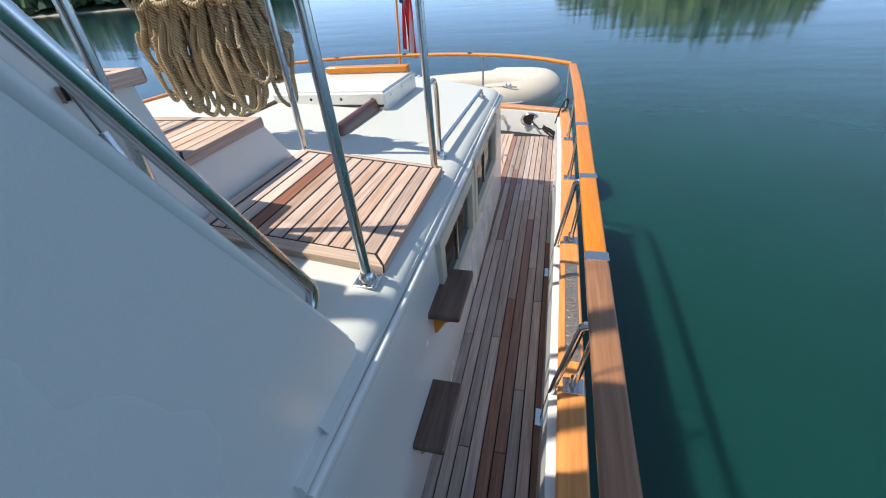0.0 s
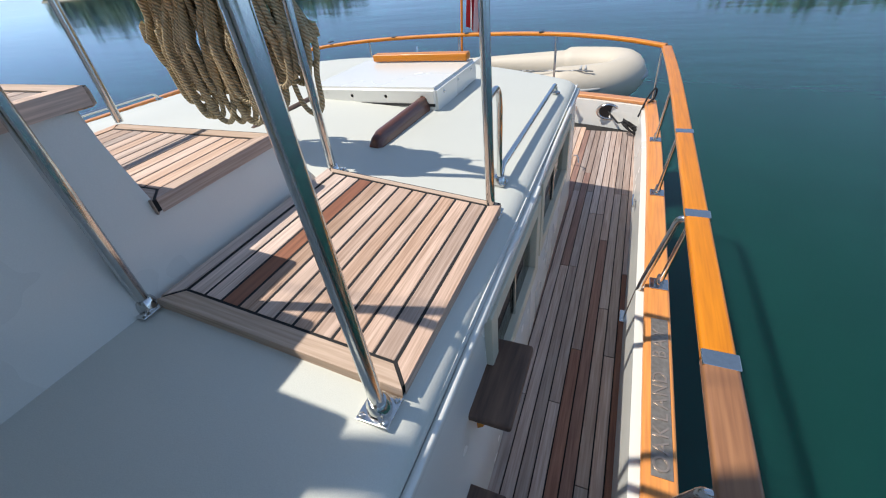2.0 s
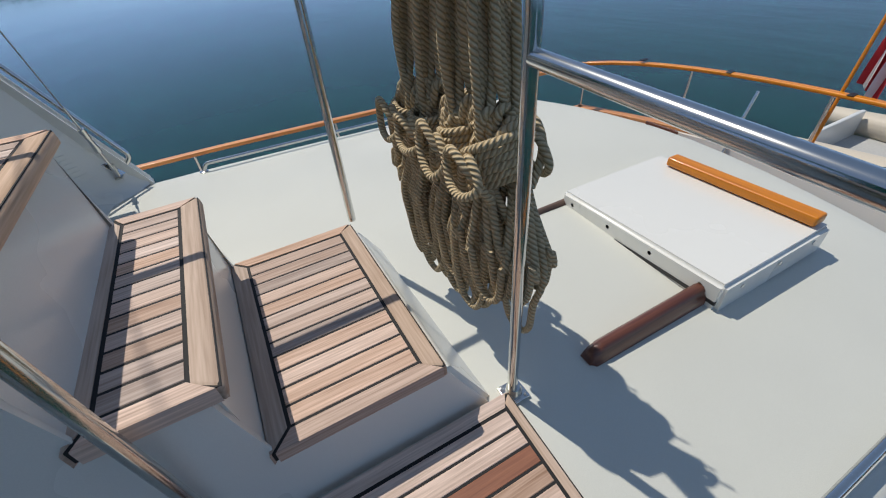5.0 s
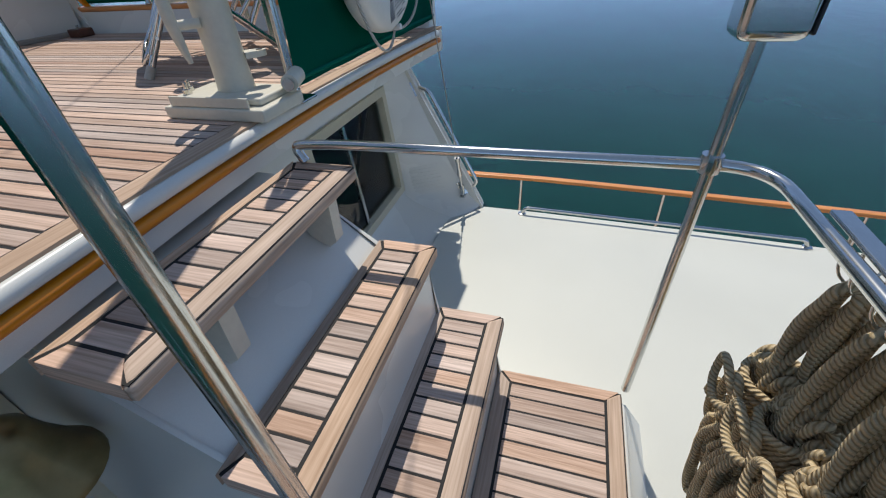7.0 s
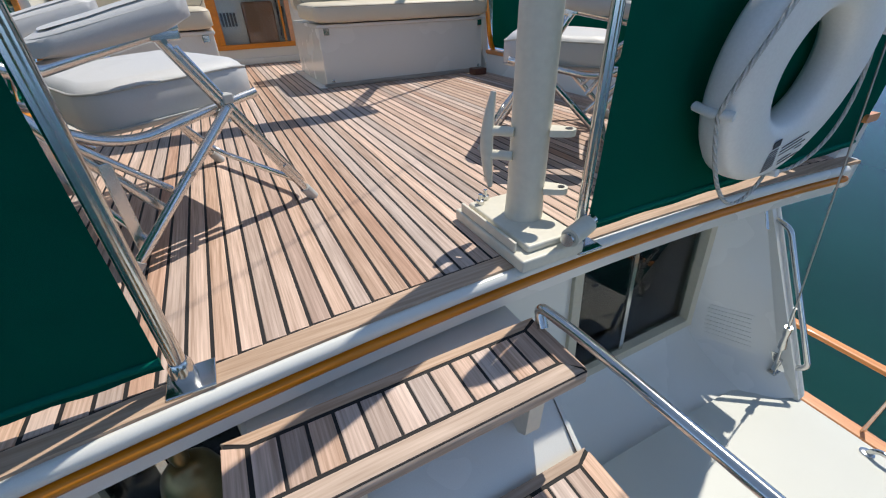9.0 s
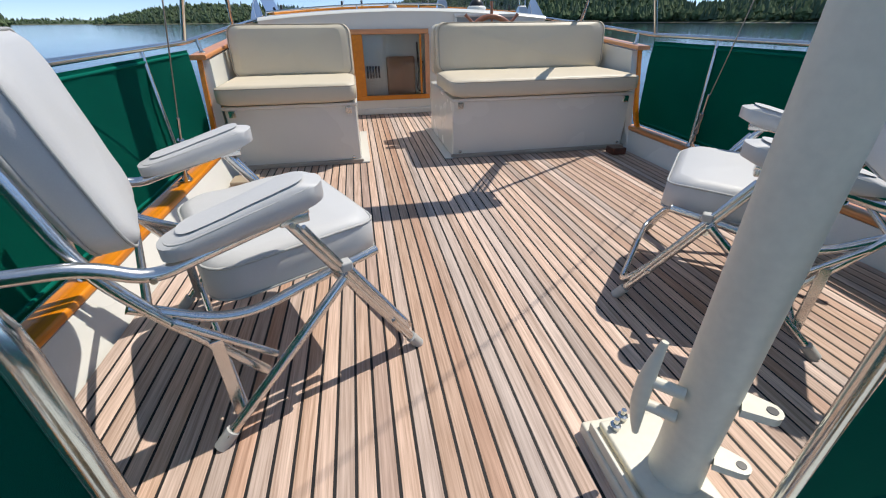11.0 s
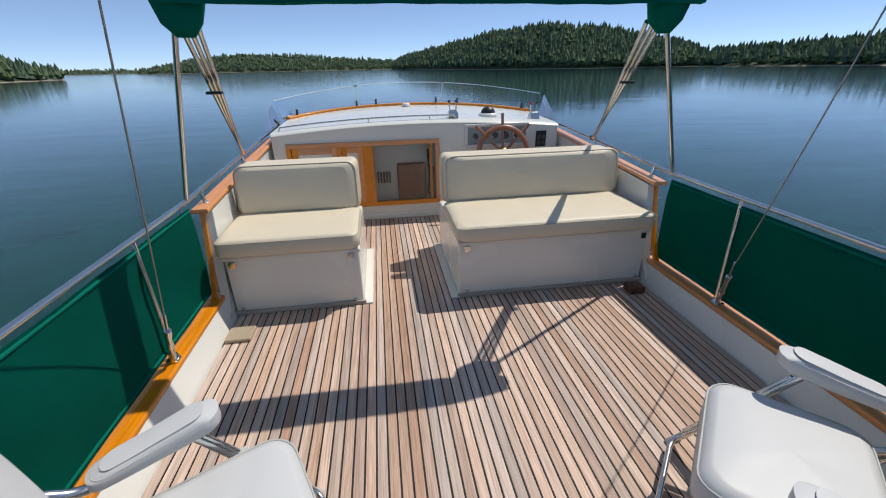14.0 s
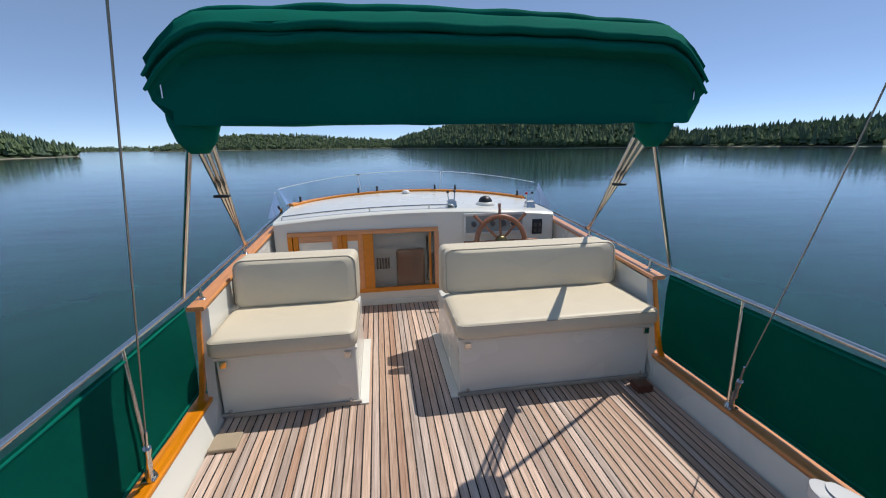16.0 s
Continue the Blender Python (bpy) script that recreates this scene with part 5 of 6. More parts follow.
NB = 40
rows = []
sect = [(-0.015, 1.695), (0.012, 1.695), (0.02, 1.87), (0.02, 1.99), (-0.045, 2.01), (-0.065, 2.035), (-0.04, 2.06), (-0.065, 2.085), (-0.035, 2.12), (0.0, 2.145),
        (0.04, 2.165), (0.07, 2.165), (0.10, 2.14), (0.12, 2.10), (0.12, 2.02), (0.10, 1.95), (0.085, 1.92), (0.075, 1.87), (0.065, 1.71)]
for k in range(NB + 1):
    u = -1 + 2 * k / NB
    x = -0.06 + 1.20 * u
    e = max(0.0, (abs(u) - 0.80) / 0.20)
    drop = 0.03 * u * u + 0.17 * e * e
    row = []
    for j, (a, z) in enumerate(sect):
        wz = 0.012 * noise.noise((x * 2.3, j * 0.9, 0.3)) + 0.006 * noise.noise((x * 8, j * 1.7, 5))
        zz = z - (drop if z > 1.93 else drop * (z - 1.695) / 0.3) + wz * (1 if j > 1 else 0.6)
        xx = x if z > 1.97 else x * (0.945 + 0.03 * noise.noise((z * 6, u, 2)))
        row.append((xx, lean(z) + a + 0.8 * wz + 0.02 * e * (1 if a < 0 else -2), zz))
    rows.append(row)
bm = loft(rows, close=True, cap=True)
part("canvas_boot", bm, CANVAS, bim)
for dz, a, r in ((2.025, -0.053, 0.013), (2.075, -0.053, 0.013), (2.15, 0.03, 0.017)):
    pts = []
    for k in range(NB + 1):
        u = -1 + 2 * k / NB
        e = max(0.0, (abs(u) - 0.80) / 0.20)
        pts.append((-0.06 + 1.205 * u, lean(dz) + a + 0.01 * noise.noise((u * 9, dz, 1)), dz - 0.03 * u * u - 0.17 * e * e + 0.012 * noise.noise((u * 6, dz * 3, 4))))
    part("canvas_fold", tube(pts, r, 8, taper=lambda q: 0.5 + 1.2 * math.sqrt(max(0, math.sin(math.pi * q)))), CANVAS, bim)
for s in (-1, 1):
    bm = lathe([(0.03, 0), (0.065, 0.05), (0.085, 0.13), (0.09, 0.2)], 14, None, (s * 1.06 - 0.09, 2.09, 1.585))
    for v_ in bm.verts:
        v_.co.x += 0.012 * noise.noise(v_.co * 20)
        v_.co.x = s * 1.06 - 0.09 + (v_.co.x - s * 1.06 + 0.09) * 1.2
    part("canvas_end", bm, CANVAS, bim)
    part("strut", tube([(s * 1.53, 2.54, RZ + 0.02), (s * 1.085 - 0.10, 2.10, 1.64)], 0.0125, 10), STEEL, bim)
    for a, b in ((0.0, 0.0), (0.045, 0.02), (0.09, 0.04)):
        part("bow_leg", tube([(s * 1.50, 3.62 - a * 0.3, 0.845), (s * (1.07 - a * 0.6) - 0.10, 2.11 + b, 1.64)], 0.0115, 10), STEEL, bim)
    part("leg_hinge", box((s * 1.50 - 0.012, 3.59, 0.825), (s * 1.50 + 0.012, 3.65, 0.87), 0.004), STEEL, bim)
    part("leg_clip", box((s * 1.18 - 0.11, 2.54, 1.345), (s * 1.18 - 0.03, 2.58, 1.36), 0.004), BLACK, bim)
    part("zip_pull", box((s * 1.16 - 0.06, 2.0, 1.80), (s * 1.16 - 0.055, 2.005, 1.85)), STEEL, bim)

# ---- life ring ----
buoy = thing("life_ring", "white horseshoe style life ring with printed notice and grab line", "life ring")
R0 = 0.217
bm = bmesh.new()
rows = []
for k in range(56):
    a = 2 * math.pi * k / 56
    c = Vector((R0 * math.cos(a), 0, R0 * math.sin(a)))
    o = Vector((math.cos(a), 0, math.sin(a)))
    rows.append([c + o * (0.087 * math.copysign(abs(math.cos(b)) ** 0.7, math.cos(b))) + Vector((0, 0.055 * math.copysign(abs(math.sin(b)) ** 0.7, math.sin(b)), 0)) for b in [2 * math.pi * j / 16 for j in range(16)]])
vs = [[bm.verts.new(p) for p in r] for r in rows]
for k in range(56):
    for j in range(16):
        bm.faces.new((vs[k][j], vs[k][(j + 1) % 16], vs[(k + 1) % 56][(j + 1) % 16], vs[(k + 1) % 56][j]))
part("ring_body", bm, FOAM, buoy)
for k in range(8):
    bm = box((-0.112 + 0.002 * k, -0.0562, -0.243 + 0.0075 * k), (-0.06 + 0.001 * (k % 3), -0.0545, -0.2407 + 0.0075 * k))
    part("printed_line", bm, INK, buoy, smooth=False)
for k, (w0, w1) in enumerate(((-0.035, 0.055), (-0.04, 0.02), (0.03, 0.06), (-0.045, 0.07), (-0.045, 0.05), (-0.04, 0.075))):
    part("printed_line", box((w0, -0.0562, -0.252 + 0.011 * k), (w1, -0.0545, -0.2497 + 0.011 * k)), INK, buoy, smooth=False)
part("printed_mark", box((-0.088, -0.0565, -0.18), (-0.058, -0.0545, -0.16)), INK, buoy, smooth=False)
for a in (-90, 0, 90, 180):
    aa = radians(a)
    c = Vector((0.30 * math.cos(aa), 0, 0.30 * math.sin(aa)))
    part("line_lug", tube([c + Vector((0, 0.05, 0)), c * 1.04, c + Vector((0, -0.05, 0))], 0.012, 8), FOAM, buoy)
pts = []
for k in range(80):
    a = 2 * math.pi * k / 80 - math.pi / 2
    sag = abs(math.sin(2 * (a + math.pi / 2)))
    pts.append((0.315 * math.cos(a) * (1 + 0.04 * sag), -0.03 * sag - 0.02, 0.315 * math.sin(a) * (1 + 0.03 * sag) - 0.05 * sag))
part("grab_line", tube(pts, 0.0055, 8, closed=True), CORD, buoy)
buoy.matrix_basis = pose(0.68, -0.15, 0.395, 4, -14, 0)
part("hanging_cord", tube(fillet([(0.98, -0.16, 0.62), (0.99, -0.165, 0.38), (0.985, -0.16, 0.33)], 0.03), 0.006, 8), CORD, None)
tagged(bpy.data.objects["hanging_cord"], "frayed white cord end hanging by the life ring", "cord")

# ---- ship's bell under the lip ----
bell = thing("ship_bell", "aged bronze ship's bell hung under the deck lip", "bell", at=(-0.90, -0.095, -0.345))
part("bell_body", lathe([(0.10, 0), (0.098, 0.012), (0.08, 0.04), (0.06, 0.09), (0.05, 0.13), (0.03, 0.155), (0.012, 0.165)], 28), BRONZE, bell)
part("crown", lathe([(0.014, 0.16), (0.018, 0.19), (0.01, 0.21)], 12), BRONZE, bell)
part("hanger", tube(fillet([(0, 0, 0.20), (0, 0.02, 0.225), (0, 0.26, 0.225)], 0.02), 0.012), BRONZE, bell)
part("clapper_cord", tube([(0, 0, 0.1), (0.01, -0.01, -0.06), (0.03, -0.03, -0.16)], 0.005, 6), CORD, bell)


# ---- folding deck chairs ----
SEAM = mat("vinyl_seam_welt", (0.5, 0.5, 0.48), 0.5)


def deck_chair():
    c = thing("deck_chair", "white vinyl padded folding deck chair with aluminium tube frame", "chair", "deck chairs")
    tr, X = 0.0128, 0.31

    def seat_shape(p):
        x, y, z = p
        return Vector((x, y + 0.02, z + 0.372 + 0.05 * y - 0.5 * max(0, y - 0.13) ** 2 * 4))
    bm, base = pad(0.248, 0.21, 0.057, 0.014, 0.075)
    for v_ in bm.verts:
        v_.co = seat_shape(v_.co)
    seat = part("seat_cushion", bm, VINYL, c)
    for dz in (0.041, -0.041):
        part("piping", tube([seat_shape((x * 1.012, y * 1.012, dz)) for x, y in base], 0.0034, 6, closed=True), SEAM, seat)

    def back_shape(p):
        x, y, z = p
        k = (y + 0.215) / 0.43
        return Vector((x * (0.90 + 0.30 * k - 0.22 * k * k), -0.315 - 0.085 * k - z, 0.672 + 0.90 * y))
    bm, base = pad(0.25, 0.215, 0.045, 0.014, 0.075)
    for v_ in bm.verts:
        v_.co = back_shape(v_.co)
    back = part("back_cushion", bm, VINYL, c)
    for dz in (0.03, -0.03):
        part("piping", tube([back_shape((x * 1.012, y * 1.012, dz)) for x, y in base], 0.0034, 6, closed=True), SEAM, back)
    for s in (-1, 1):
        x = s * X
        part("front_leg", tube([(x, 0.285, 0.012), (x, 0.09, 0.333), (x, -0.022, 0.518)], tr, 12), ALU, c)
        part("leg_stiffener", tube([(x + s * 0.004, 0.255, 0.085), (x + s * 0.004, 0.105, 0.331), (x + s * 0.004, 0.012, 0.485)], 0.0095, 10), ALU, c)
        part("rear_leg", tube([(x + s * 0.022, -0.262, 0.012), (x + s * 0.022, 0.085, 0.338)], tr, 12), ALU, c)
        part("leg_tip", tube([(x, 0.295, 0.0), (x, 0.268, 0.042)], 0.0168, 12), RUBBER, c)
        part("leg_tip", tube([(x + s * 0.022, -0.275, 0.0), (x + s * 0.022, -0.24, 0.034)], 0.0168, 12), RUBBER, c)
        part("arm_tube", tube(fillet([(x, 0.03, 0.527), (x, -0.19, 0.482), (x, -0.275, 0.462), (x, -0.35, 0.515), (x, -0.47, 0.535)], 0.09), tr * 1.1, 12), ALU, c)
        part("end_cap", tube([(x, -0.468, 0.5345), (x, -0.484, 0.5375)], 0.0155, 12), RUBBER, c)
        part("back_tube", tube(fillet([(x - s * 0.03, -0.13, 0.12), (x - s * 0.03, -0.29, 0.365), (x - s * 0.03, -0.365, 0.50), (x - s * 0.06, -0.435, 0.80)], 0.12), tr, 12), ALU, c)
        part("seat_rail", tube(fillet([(x - s * 0.035, 0.20, 0.352), (x - s * 0.035, 0.03, 0.325), (x - s * 0.035, -0.16, 0.285), (x - s * 0.035, -0.33, 0.40)], 0.12), tr, 12), ALU, c)
        part("link_bar", box((x - s * 0.015 - 0.004, -0.225, 0.04), (x - s * 0.015 + 0.004, -0.198, 0.27), 0.002), ALU, c)
        part("side_strut", tube([(x - s * 0.02, -0.10, 0.165), (x - s * 0.02, -0.27, 0.345)], 0.0095, 10), ALU, c)

        def arm_shape(p):
            px, py, pz = p
            return Vector((x - s * 0.014 + px * (1 + 0.5 * py), py - 0.088, 0.536 + pz * (1.0 + 1.2 * py) + 0.20 * py))
        bm, base = pad(0.043, 0.147, 0.030, 0.006, 0.04, 0.014)
        for v_ in bm.verts:
            v_.co = arm_shape(v_.co)
        arm = part("armrest_pad", bm, VINYL, c)
        part("piping", tube([arm_shape((q[0] * 1.03, q[1] * 1.008, 0.017)) for q in base], 0.0026, 6, closed=True), SEAM, arm)
        part("arm_bracket", box((x - 0.015, -0.035, 0.50), (x + 0.015, 0.03, 0.522), 0.004), ALU, c)
        for y, z in ((0.09, 0.335), (-0.01, 0.50), (-0.27, 0.465), (0.21, 0.135), (-0.056, 0.205), (-0.25, 0.03)):
            part("rivet", tube([(x + s * 0.010, y, z), (x + s * 0.036 if y < -0.05 and z < 0.3 else x + s * 0.018, y, z)], 0.0065, 10), STEEL, c)
        part("pivot_block", box((x - 0.016, 0.082, 0.345), (x + 0.016, 0.112, 0.37), 0.005), RUBBER, c)
    part("cross_bar", tube(fillet([(-X + 0.018, 0.17, 0.20), (-X + 0.018, 0.29, 0.045), (X - 0.018, 0.29, 0.045), (X - 0.018, 0.17, 0.20)], 0.06), 0.0105, 12), ALU, c)
    part("cross_bar", tube([(-X - 0.02, -0.20, 0.07), (X + 0.02, -0.20, 0.07)], 0.0105, 12), ALU, c)
    part("cross_bar", tube([(-X, 0.09, 0.305), (X, 0.09, 0.305)], 0.009, 10), ALU, c)
    part("cross_bar", tube([(-X + 0.03, -0.30, 0.385), (X - 0.03, -0.30, 0.385)], 0.009, 10), ALU, c)
    return c


ch = deck_chair()
ch.matrix_basis = pose(-0.855, 0.757, 0.001, 0, 0, -65)
ch2 = copy_thing(ch, pose(0.705, 0.735, 0.001, 0, 0, 47))

# ---- side deck and stern fittings ----
plate = thing("name_plate", "worn metal step plate with raised lettering on the capping", "name plate")
part("plate_body", box((-2.03, -1.63, CAP_Z + 0.004), (-1.97, -0.98, CAP_Z + 0.009), 0.002), mat("worn_plate", (0.45, 0.4, 0.34), 0.35, metal=0.7, vary=0.2, scale=60), plate)
LETTER = mat("plate_letters", (0.55, 0.45, 0.38), 0.3, metal=0.7)
for k, ch_ in enumerate("OAKLAND BAY"):
    if ch_ == " ":
        continue
    cu = bpy.data.curves.new("letter", "FONT")
    cu.body, cu.size, cu.extrude, cu.align_x, cu.align_y = ch_, 0.066, 0.0012, "CENTER", "CENTER"
    tmp = new("letter_source", cu)
    me = bpy.data.meshes.new_from_object(tmp)
    bpy.data.objects.remove(tmp)
    me.materials.append(LETTER)
    lt = new("letter", me)
    lt.parent = plate
    lt.matrix_basis = pose(-2.0, -1.02 - 0.053 * k, CAP_Z + 0.0105, 0, 0, -90)
for y, yl in ((-4.30, -1.62), (-4.28, 1.55)):
    h = thing("hawse_hole", "oval stainless hawse hole in the bulwark", "hawse", "hawse holes")
    n = 24
    bm = bmesh.new()
    ty = transom_y(yl) + 0.135
    rows = []
    for r0, d in ((1.0, 0.0), (1.0, 0.014), (0.86, 0.02), (0.72, 0.012), (0.70, -0.01)):
        rows.append([(yl + 0.11 * r0 * math.cos(2 * math.pi * k / n), ty + d, -1.88 + 0.075 * r0 * math.sin(2 * math.pi * k / n)) for k in range(n)])
    part("hawse_rim", loft(rows, close=True), STEEL, h)
    # flat black face in the rim, painted shade of the uncut opening
    bm = bmesh.new()
    bm.faces.new([bm.verts.new((p[0], ty + 0.002, p[2])) for p in rows[3]])
    part("hawse_mouth", bm, BLACK, h)
dl = thing("dock_line", "black dock line coiled on the bulwark corner", "rope")
pts = [(-1.62, transom_y(1.6) + 0.15, -1.88), (-1.72, -4.33, -1.95), (-1.80, -4.28, -1.92)]
for k in range(60):
    a = 2 * math.pi * k / 15
    pts.append((-1.84 + 0.075 * math.cos(a) + 0.01 * math.sin(a * 0.6), -4.24 + 0.05 * math.sin(a), -1.93 + 0.012 * math.sin(a * 0.8) - 0.0007 * k + 0.05 * math.cos(a)))
part("rope_coil", tube(pts, 0.008, 7), BLACKROPE, dl)
part("rope_hitch", tube(fillet([(-1.88, -4.25, -1.86), (-1.93, -4.30, -1.70), (-1.99, -4.36, -1.62), (-2.0, -4.38, -1.72), (-1.9, -4.3, -1.80)], 0.05), 0.008, 7), BLACKROPE, dl)
tap = thing("deck_tap", "small chrome deck tap on the stern bulwark", "tap")
ty = transom_y(1.3) + 0.135
part("tap_body", tube([(-1.30, ty, -1.87), (-1.30, ty + 0.05, -1.87)], 0.016, 10), STEEL, tap)
part("tap_wheel", lathe([(0.028, 0), (0.028, 0.008)], 14), STEEL, tap).matrix_basis = pose(-1.30, ty + 0.055, -1.87, 90, 0, 0)
hk = thing("deck_hook", "bent steel hook on the side deck", "hook")
part("hook_bar", tube(fillet([(-1.42, -3.52, DECK_Z), (-1.42, -3.5, -1.93), (-1.47, -3.45, -1.90), (-1.48, -3.42, -1.95)], 0.03), 0.006), STEEL, hk)
cleat = thing("bulwark_cleat", "small steel cleat inside the bulwark", "cleat")
part("cleat_bar", tube([(-1.89, -2.85, -1.88), (-1.885, -2.78, -1.875), (-1.89, -2.71, -1.88)], 0.009), STEEL, cleat)
part("cleat_leg", tube([(-1.92, -2.78, -1.88), (-1.885, -2.78, -1.876)], 0.009), STEEL, cleat)
rod = thing("rod_holder", "stainless rod holder clamped to a slanted post", "rod holder")
part("post", tube([(0.52, transom_y(0.5) + 0.20, DECK_Z), (0.50, transom_y(0.5) - 0.02, RAIL_Z)], 0.013), STEEL, rod)
part("holder_tube", tube([(0.56, -4.58, -1.68), (0.66, -4.50, -1.48)], 0.026, 14), STEEL, rod)
hb = thing("stern_box", "open wooden framed stern locker with fittings", "locker")
for a, b, c, d in ((0.92, 1.28, -1.79, -1.765), (0.92, 1.28, -1.99, -1.965), (0.92, 0.945, -1.965, -1.79), (1.255, 1.28, -1.965, -1.79)):
    tyy = transom_y(1.1) + 0.137
    part("frame", box((a, tyy, c), (b, tyy + 0.018, d), 0.003), MAHOGANY, hb)
part("fitting", lathe([(0.03, 0), (0.03, 0.02), (0.012, 0.03)], 12), STEEL, hb).matrix_basis = pose(1.02, transom_y(1.1) + 0.14, -1.9, -90, 0, 0)
part("fitting", tube([(1.1, transom_y(1.1) + 0.16, -1.92), (1.2, transom_y(1.1) + 0.16, -1.9)], 0.018), STEEL, hb)

# ensign
staff = thing("flag_staff", "varnished staff with a furled striped ensign", "flag")
FX, FY = 0.0, -4.86
part("staff", tube([(FX, FY, CAP_Z), (FX, FY - 0.25, -0.35)], 0.013), VARNISH, staff)
for k in range(7):
    rows = []
    for v in range(12):
        z = -0.45 - 0.75 * v / 11
        row = []
        for u in (k / 7, (k + 1) / 7):
            row.append((FX - 0.05 - 0.12 * u + 0.02 * math.sin(9 * u + 4 * z), FY - 0.22 + 0.22 * (-0.45 - z) * 0.3 + 0.03 * math.sin(16 * u + 3 * z), z - 0.12 * u))
        rows.append(row)
    part("stripe", loft(rows), RED if k % 2 == 0 else WHITE_CLOTH, staff)
part("canton", loft([[(FX - 0.03, FY - 0.24, -0.45), (FX - 0.16, FY - 0.26, -0.5)], [(FX - 0.03, FY - 0.2, -0.72), (FX - 0.16, FY - 0.22, -0.78)]]), BLUE_CLOTH, staff)

# inflatable dinghy on the stern
din = thing("inflatable_dinghy", "beige inflatable dinghy carried across the stern", "dinghy")
DR, DZ = 0.215, -1.90
line = fillet([(0.45, -5.28, DZ), (-1.2, -5.28, DZ), (-1.72, -5.5, DZ + 0.02), (-1.72, -6.1, DZ + 0.02), (-1.2, -6.3, DZ), (0.45, -6.3, DZ)], 0.35, 8)
part("air_tube", tube(line, DR, 20, taper=lambda u: 1.0 if 0.06 < u < 0.94 else 0.45 + 0.55 * math.sqrt(min(u, 1 - u) / 0.06)), DINGHY, din)
part("rubbing_strake", tube([Vector(p) + Vector((0, 0, 0)) + (Vector((0, DR, 0)) if p.y > -5.4 else Vector((-DR, 0, 0)) if p.x < -1.5 else Vector((0, -DR, 0))) for p in line], 0.022, 8), RUBBER, din)
part("dinghy_floor", box((-1.4, -6.2, DZ - 0.12), (0.2, -5.35, DZ - 0.08)), RUBBER, din)
part("dinghy_transom", box((0.16, -6.2, DZ - 0.15), (0.20, -5.35, DZ + 0.16), 0.01), GELCOAT, din)
part("grab_chain", tube([(-0.4 - 0.09 * k, -5.20 + 0.012 * math.sin(k * 2.0), DZ + DR - 0.02 + 0.006 * math.cos(k * 2)) for k in range(12)], 0.007, 6), WIRE, din)
for x in (-1.25, -1.30):
    part("seam_patch", box((x - 0.01, -5.35, DZ + DR - 0.008), (x + 0.01, -5.2, DZ + DR + 0.003), 0.002), RUBBER, din)
for x in (-1.0, 0.0):
    part("davit_arm", box((x - 0.03, -6.0, -2.10), (x + 0.03, -4.6, -2.02), 0.01), GELCOAT, din)

# ---- far shores ----
# conifer green is lightened and blued, some distance haze put into the colour
LEAF = mat("conifer_green", (0.10, 0.15, 0.085), 0.9, vary=0.2, second=(0.045, 0.08, 0.045), scale=0.12, coarse=0.02)
LEAF2 = mat("broadleaf_green", (0.125, 0.175, 0.075), 0.9, vary=0.2, second=(0.07, 0.11, 0.045), scale=0.15, coarse=0.03)
EARTH = mat("shore_ground", (0.07, 0.10, 0.04), 0.95, second=(0.03, 0.05, 0.02), scale=0.05, coarse=0.01)
BEACH = mat("shingle_beach", (0.36, 0.32, 0.26), 0.9, scale=0.6)


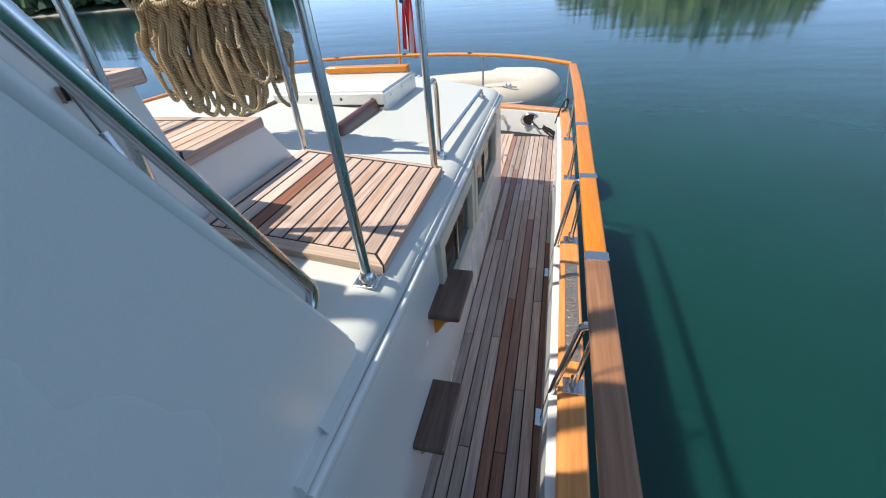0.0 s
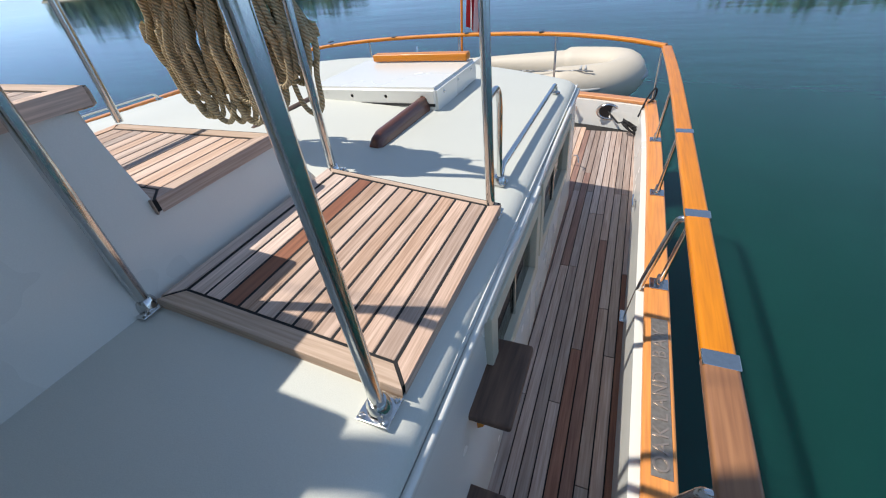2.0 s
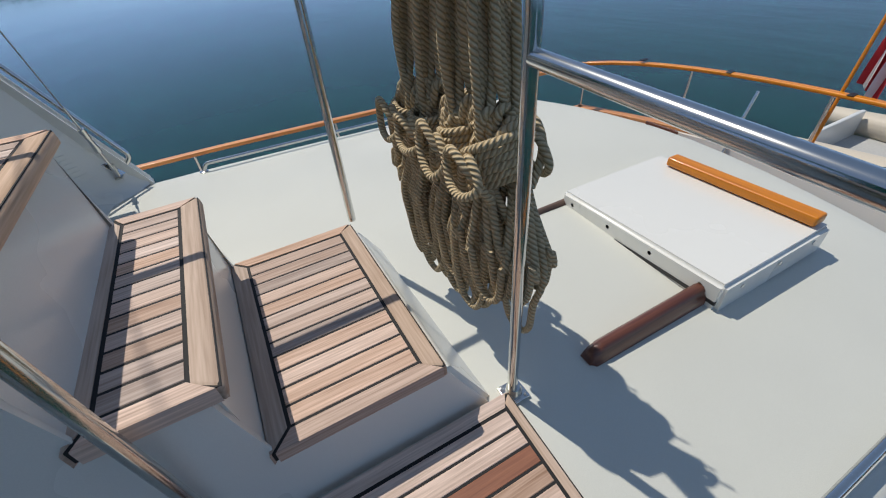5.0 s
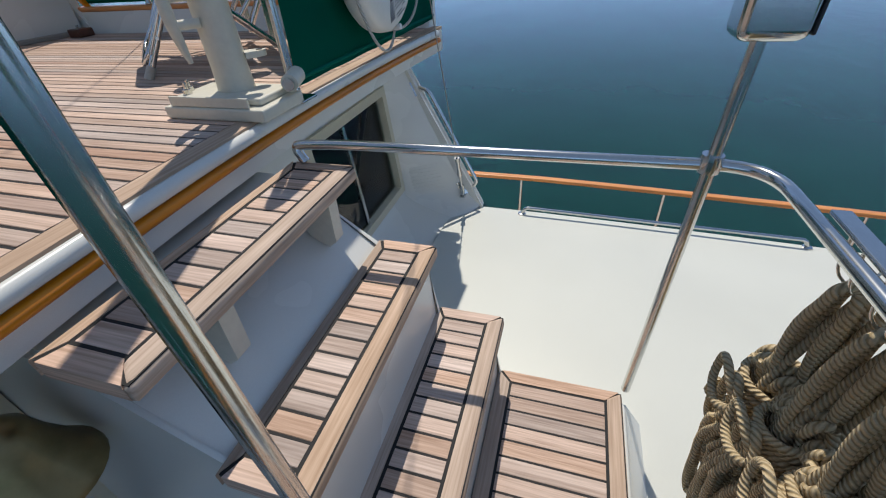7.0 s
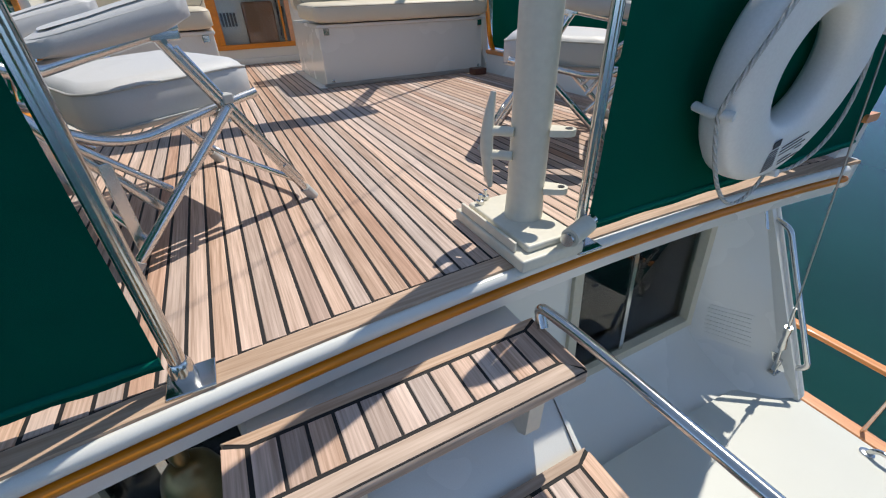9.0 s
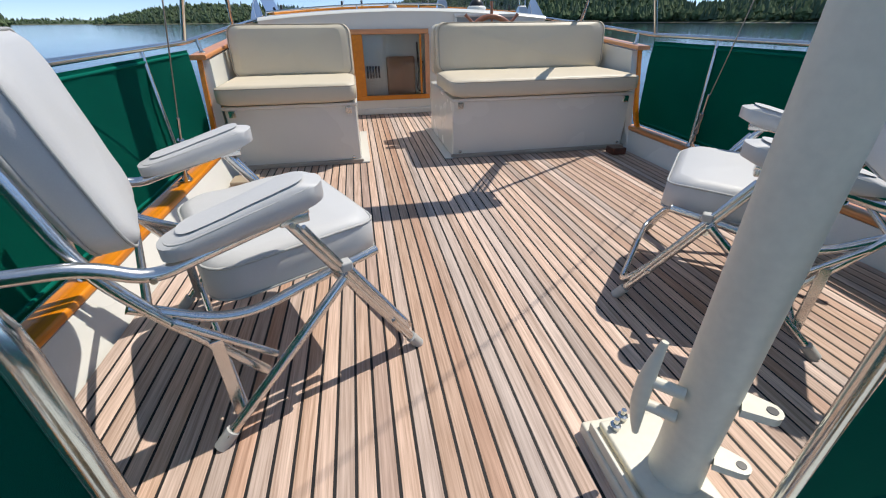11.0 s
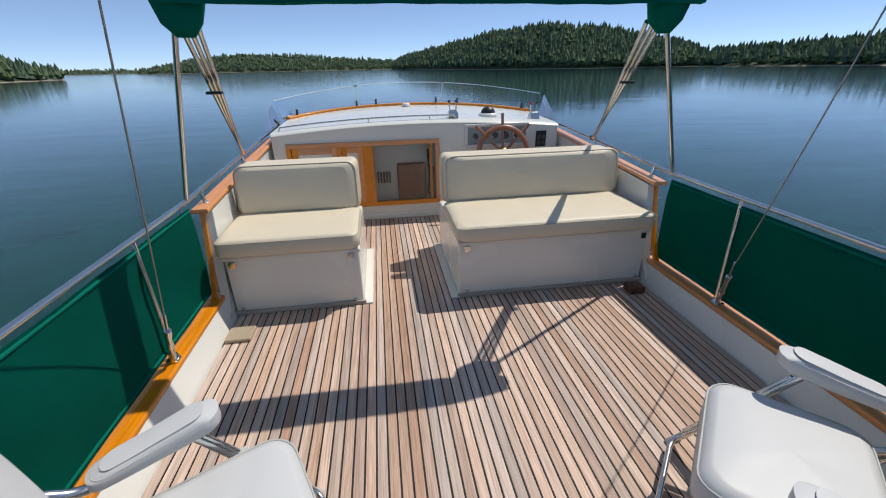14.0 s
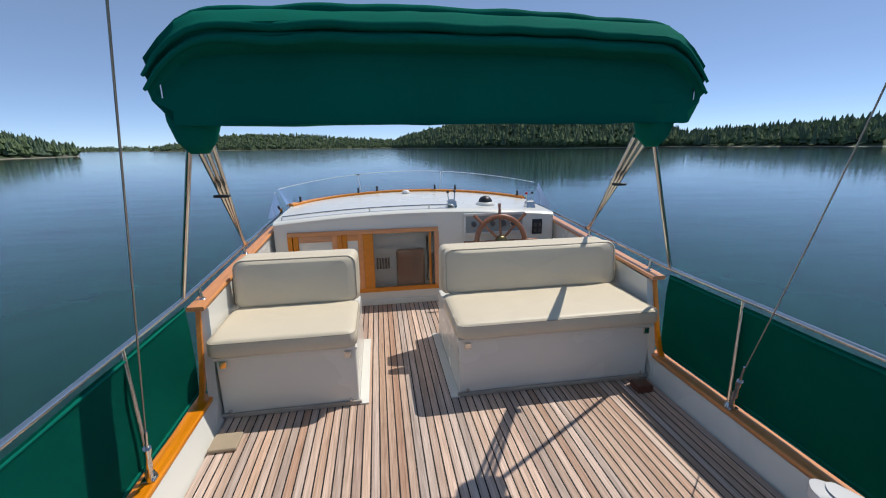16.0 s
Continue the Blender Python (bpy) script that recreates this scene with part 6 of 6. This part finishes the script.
def shore(name, pts, heights, depth, trees, tall, label, seed):
    """A wooded hill along a line of points: ground with a beach, and many trees over it."""
    r = random.Random(seed)
    P = [Vector((x, y, WATER_Z)) for x, y in pts]
    n = 48

    def along(t):
        f = t * (len(P) - 1)
        i = min(int(f), len(P) - 2)
        p = P[i].lerp(P[i + 1], f - i)
        h = heights[i] * (1 - (f - i)) + heights[i + 1] * (f - i)
        return p, h
    out = sum(P, Vector()) / len(P)
    away = Vector((out.x, out.y, 0)).normalized()

    def ground(t, d):
        p, h = along(t)
        k = min(1, d / depth)
        return p + away * d + Vector((0, 0, 0.6 + h * math.sin(k * math.pi * 0.5) ** 0.8 * (0.9 + 0.2 * noise.noise((p.x * 0.01, p.y * 0.01, d * 0.02)))))
    hill = thing(name, label, "shore", kind="structure")
    part("hill_ground", loft([[ground(k / n, depth * j / 8) for k in range(n + 1)] for j in range(9)]), EARTH, hill)
    part("beach", loft([[along(k / n)[0] + away * d + Vector((0, 0, z)) for k in range(n + 1)] for d, z in ((-4, -0.2), (3, 0.9), (8, 1.5))]), BEACH, hill)
    con, bro = [[], []], [[], []]

    def ring_(vl, fl, c, rad, z0, ztop, m, rr):
        b = len(vl)
        for k in range(m):
            a = 2 * math.pi * k / m + rr.uniform(0, 0.6)
            q = rad * rr.uniform(0.7, 1.2)
            vl.append((c.x + q * math.cos(a), c.y + q * math.sin(a), c.z + z0 + rr.uniform(-0.04, 0.04) * tall))
        vl.append((c.x, c.y, c.z + ztop))
        fl.extend([(b + k, b + (k + 1) % m, b + m) for k in range(m)])
    for _ in range(trees):
        g = ground(r.random(), depth * r.random() ** 1.4 + 2)
        h = tall * r.uniform(0.5, 1.15)
        if r.random() < 0.45:
            vl, fl = con
            for z0, z1, w in ((0.08, 0.5, 0.24), (0.3, 0.72, 0.2), (0.52, 0.92, 0.13)):
                ring_(vl, fl, g, w * h, z0 * h, z1 * h, 6, r)
        else:
            vl, fl = bro
            for _k in range(4):
                c = g + Vector((r.uniform(-0.2, 0.2) * h, r.uniform(-0.2, 0.2) * h, 0))
                z = r.uniform(0.15, 0.45) * h
                ring_(vl, fl, c, 0.19 * h, z, z + 0.3 * h, 6, r)
                ring_(vl, fl, c, 0.19 * h, z, z - 0.2 * h, 6, r)
    for nm, (vl, fl), m in (("conifers", con, LEAF), ("broadleaves", bro, LEAF2)):
        me = bpy.data.meshes.new(nm)
        me.from_pydata(vl, [], fl)
        me.materials.append(m)
        ob = new(nm, me)
        ob.parent = hill
        tagged(ob, "dense woodland" if nm == "conifers" else "paler leafy trees", kind="stuff")
    return hill


def polar(*rows):
    """Points by bearing from dead ahead (degrees, to starboard) and distance."""
    return [(d * math.sin(radians(b)), d * math.cos(radians(b))) for b, d in rows]


shore("wooded_hill", polar((2, 1100), (9, 760), (16, 620), (24, 560), (33, 580), (40, 640)), (24, 44, 54, 54, 40, 24), 150, 3200, 17, "wooded hill with dark conifers beyond the water", 3)
shore("wooded_shore", polar((36, 640), (46, 520), (58, 470), (72, 520), (84, 700)), (14, 16, 20, 18, 12), 120, 1700, 15, "low wooded shore with a pale beach", 5)
shore("distant_hill", polar((-26, 1500), (-18, 1450), (-10, 1420), (-2, 1500), (6, 1600)), (12, 52, 48, 32, 24), 200, 1500, 16, "hazy low wooded hill across the bay", 7)
shore("headland", polar((-62, 420), (-46, 400), (-37, 440), (-32, 520)), (22, 20, 14, 1), 80, 900, 13, "wooded point with a sandy beach", 9)
shore("far_coast", polar((-40, 2300), (-30, 2300), (-18, 2400), (0, 2400)), (14, 16, 14, 14), 200, 500, 16, "thin far blue coast", 11)
shore("near_shore", polar((205, 190), (197, 150), (190, 150), (180, 240)), (10, 10, 8, 4), 50, 420, 17, "wooded near shore astern", 13)
shore("near_shore", polar((150, 260), (140, 220), (128, 230), (118, 300)), (8, 10, 8, 4), 60, 420, 16, "wooded shore off the quarter", 15)
HOUSE = mat("house_wall", (0.6, 0.56, 0.5), 0.8)
ROOF = mat("house_roof", (0.18, 0.16, 0.15), 0.8)
for b, d, w, z in ((27, 575, 12, 6), (38.5, 640, 14, 5), (41, 600, 10, 5), (48, 520, 12, 6), (20, 600, 9, 7), (188, 155, 12, 3), (191.5, 155, 14, 3)):
    x, y = polar((b, d + 14))[0]
    h = thing("shore_house", "small pale house with a dark roof among trees", "house", "shore houses", at=(x, y, WATER_Z + z))
    h.rotation_euler = (0, 0, -radians(b))
    part("wall", box((-w / 2, -4, -6), (w / 2, 4, 4)), HOUSE, h, smooth=False)
    part("roof", loft([[(-w / 2 - 0.5, -4.6, 4), (-w / 2 - 0.5, 0, 6.6), (-w / 2 - 0.5, 4.6, 4)], [(w / 2 + 0.5, -4.6, 4), (w / 2 + 0.5, 0, 6.6), (w / 2 + 0.5, 4.6, 4)]], close=True, cap=True), ROOF, h, smooth=False)
    for k in (-0.3, 0.0, 0.3):
        part("window", box((w * k - 0.8, -4.1, 0.8), (w * k + 0.8, -4.0, 2.6)), BLACK, h, smooth=False)

# ---- planking, last ----
rp = random.Random(21)
PITCH = 0.0465
count = 60
for k in range(count):
    x = (k - (count - 1) / 2) * PITCH
    y0, y1 = edge_y(x) + 0.002, CY0 - 0.002
    m = TEAK_WARM if rp.random() < (0.4 if x > 0.45 else 0.06) else TEAK
    l = math.floor((y1 - y0) / 0.01) * 0.01
    plank(fly_floor, PITCH - 0.0075, l, 0.010, (x, y0 + l / 2, 0.0), m)
SP = 0.0475
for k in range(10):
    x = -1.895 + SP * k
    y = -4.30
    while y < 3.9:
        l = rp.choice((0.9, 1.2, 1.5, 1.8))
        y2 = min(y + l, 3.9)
        # darker reddish boards: the row beside the cabin and a few scattered
        mm = TEAK_DARKRED if rp.random() < 0.07 or k == 9 else TEAK_SIDE
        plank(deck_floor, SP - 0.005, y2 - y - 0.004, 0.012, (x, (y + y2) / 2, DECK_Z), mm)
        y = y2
for k in range(30):
    x = -1.42 + 0.048 * k
    plank(deck_floor, 0.043, 1.25, 0.012, (x, -3.75, DECK_Z), TEAK)
for k in range(48):
    x = 0.02 + 0.048 * k * 0.82
    plank(deck_floor, 0.0345, 1.25, 0.012, (x, -3.78, DECK_Z), TEAK)
for k in range(12):
    x = 1.53 + 0.048 * k
    plank(deck_floor, 0.043, 7.0, 0.012, (x, 0.3, DECK_Z), TEAK)
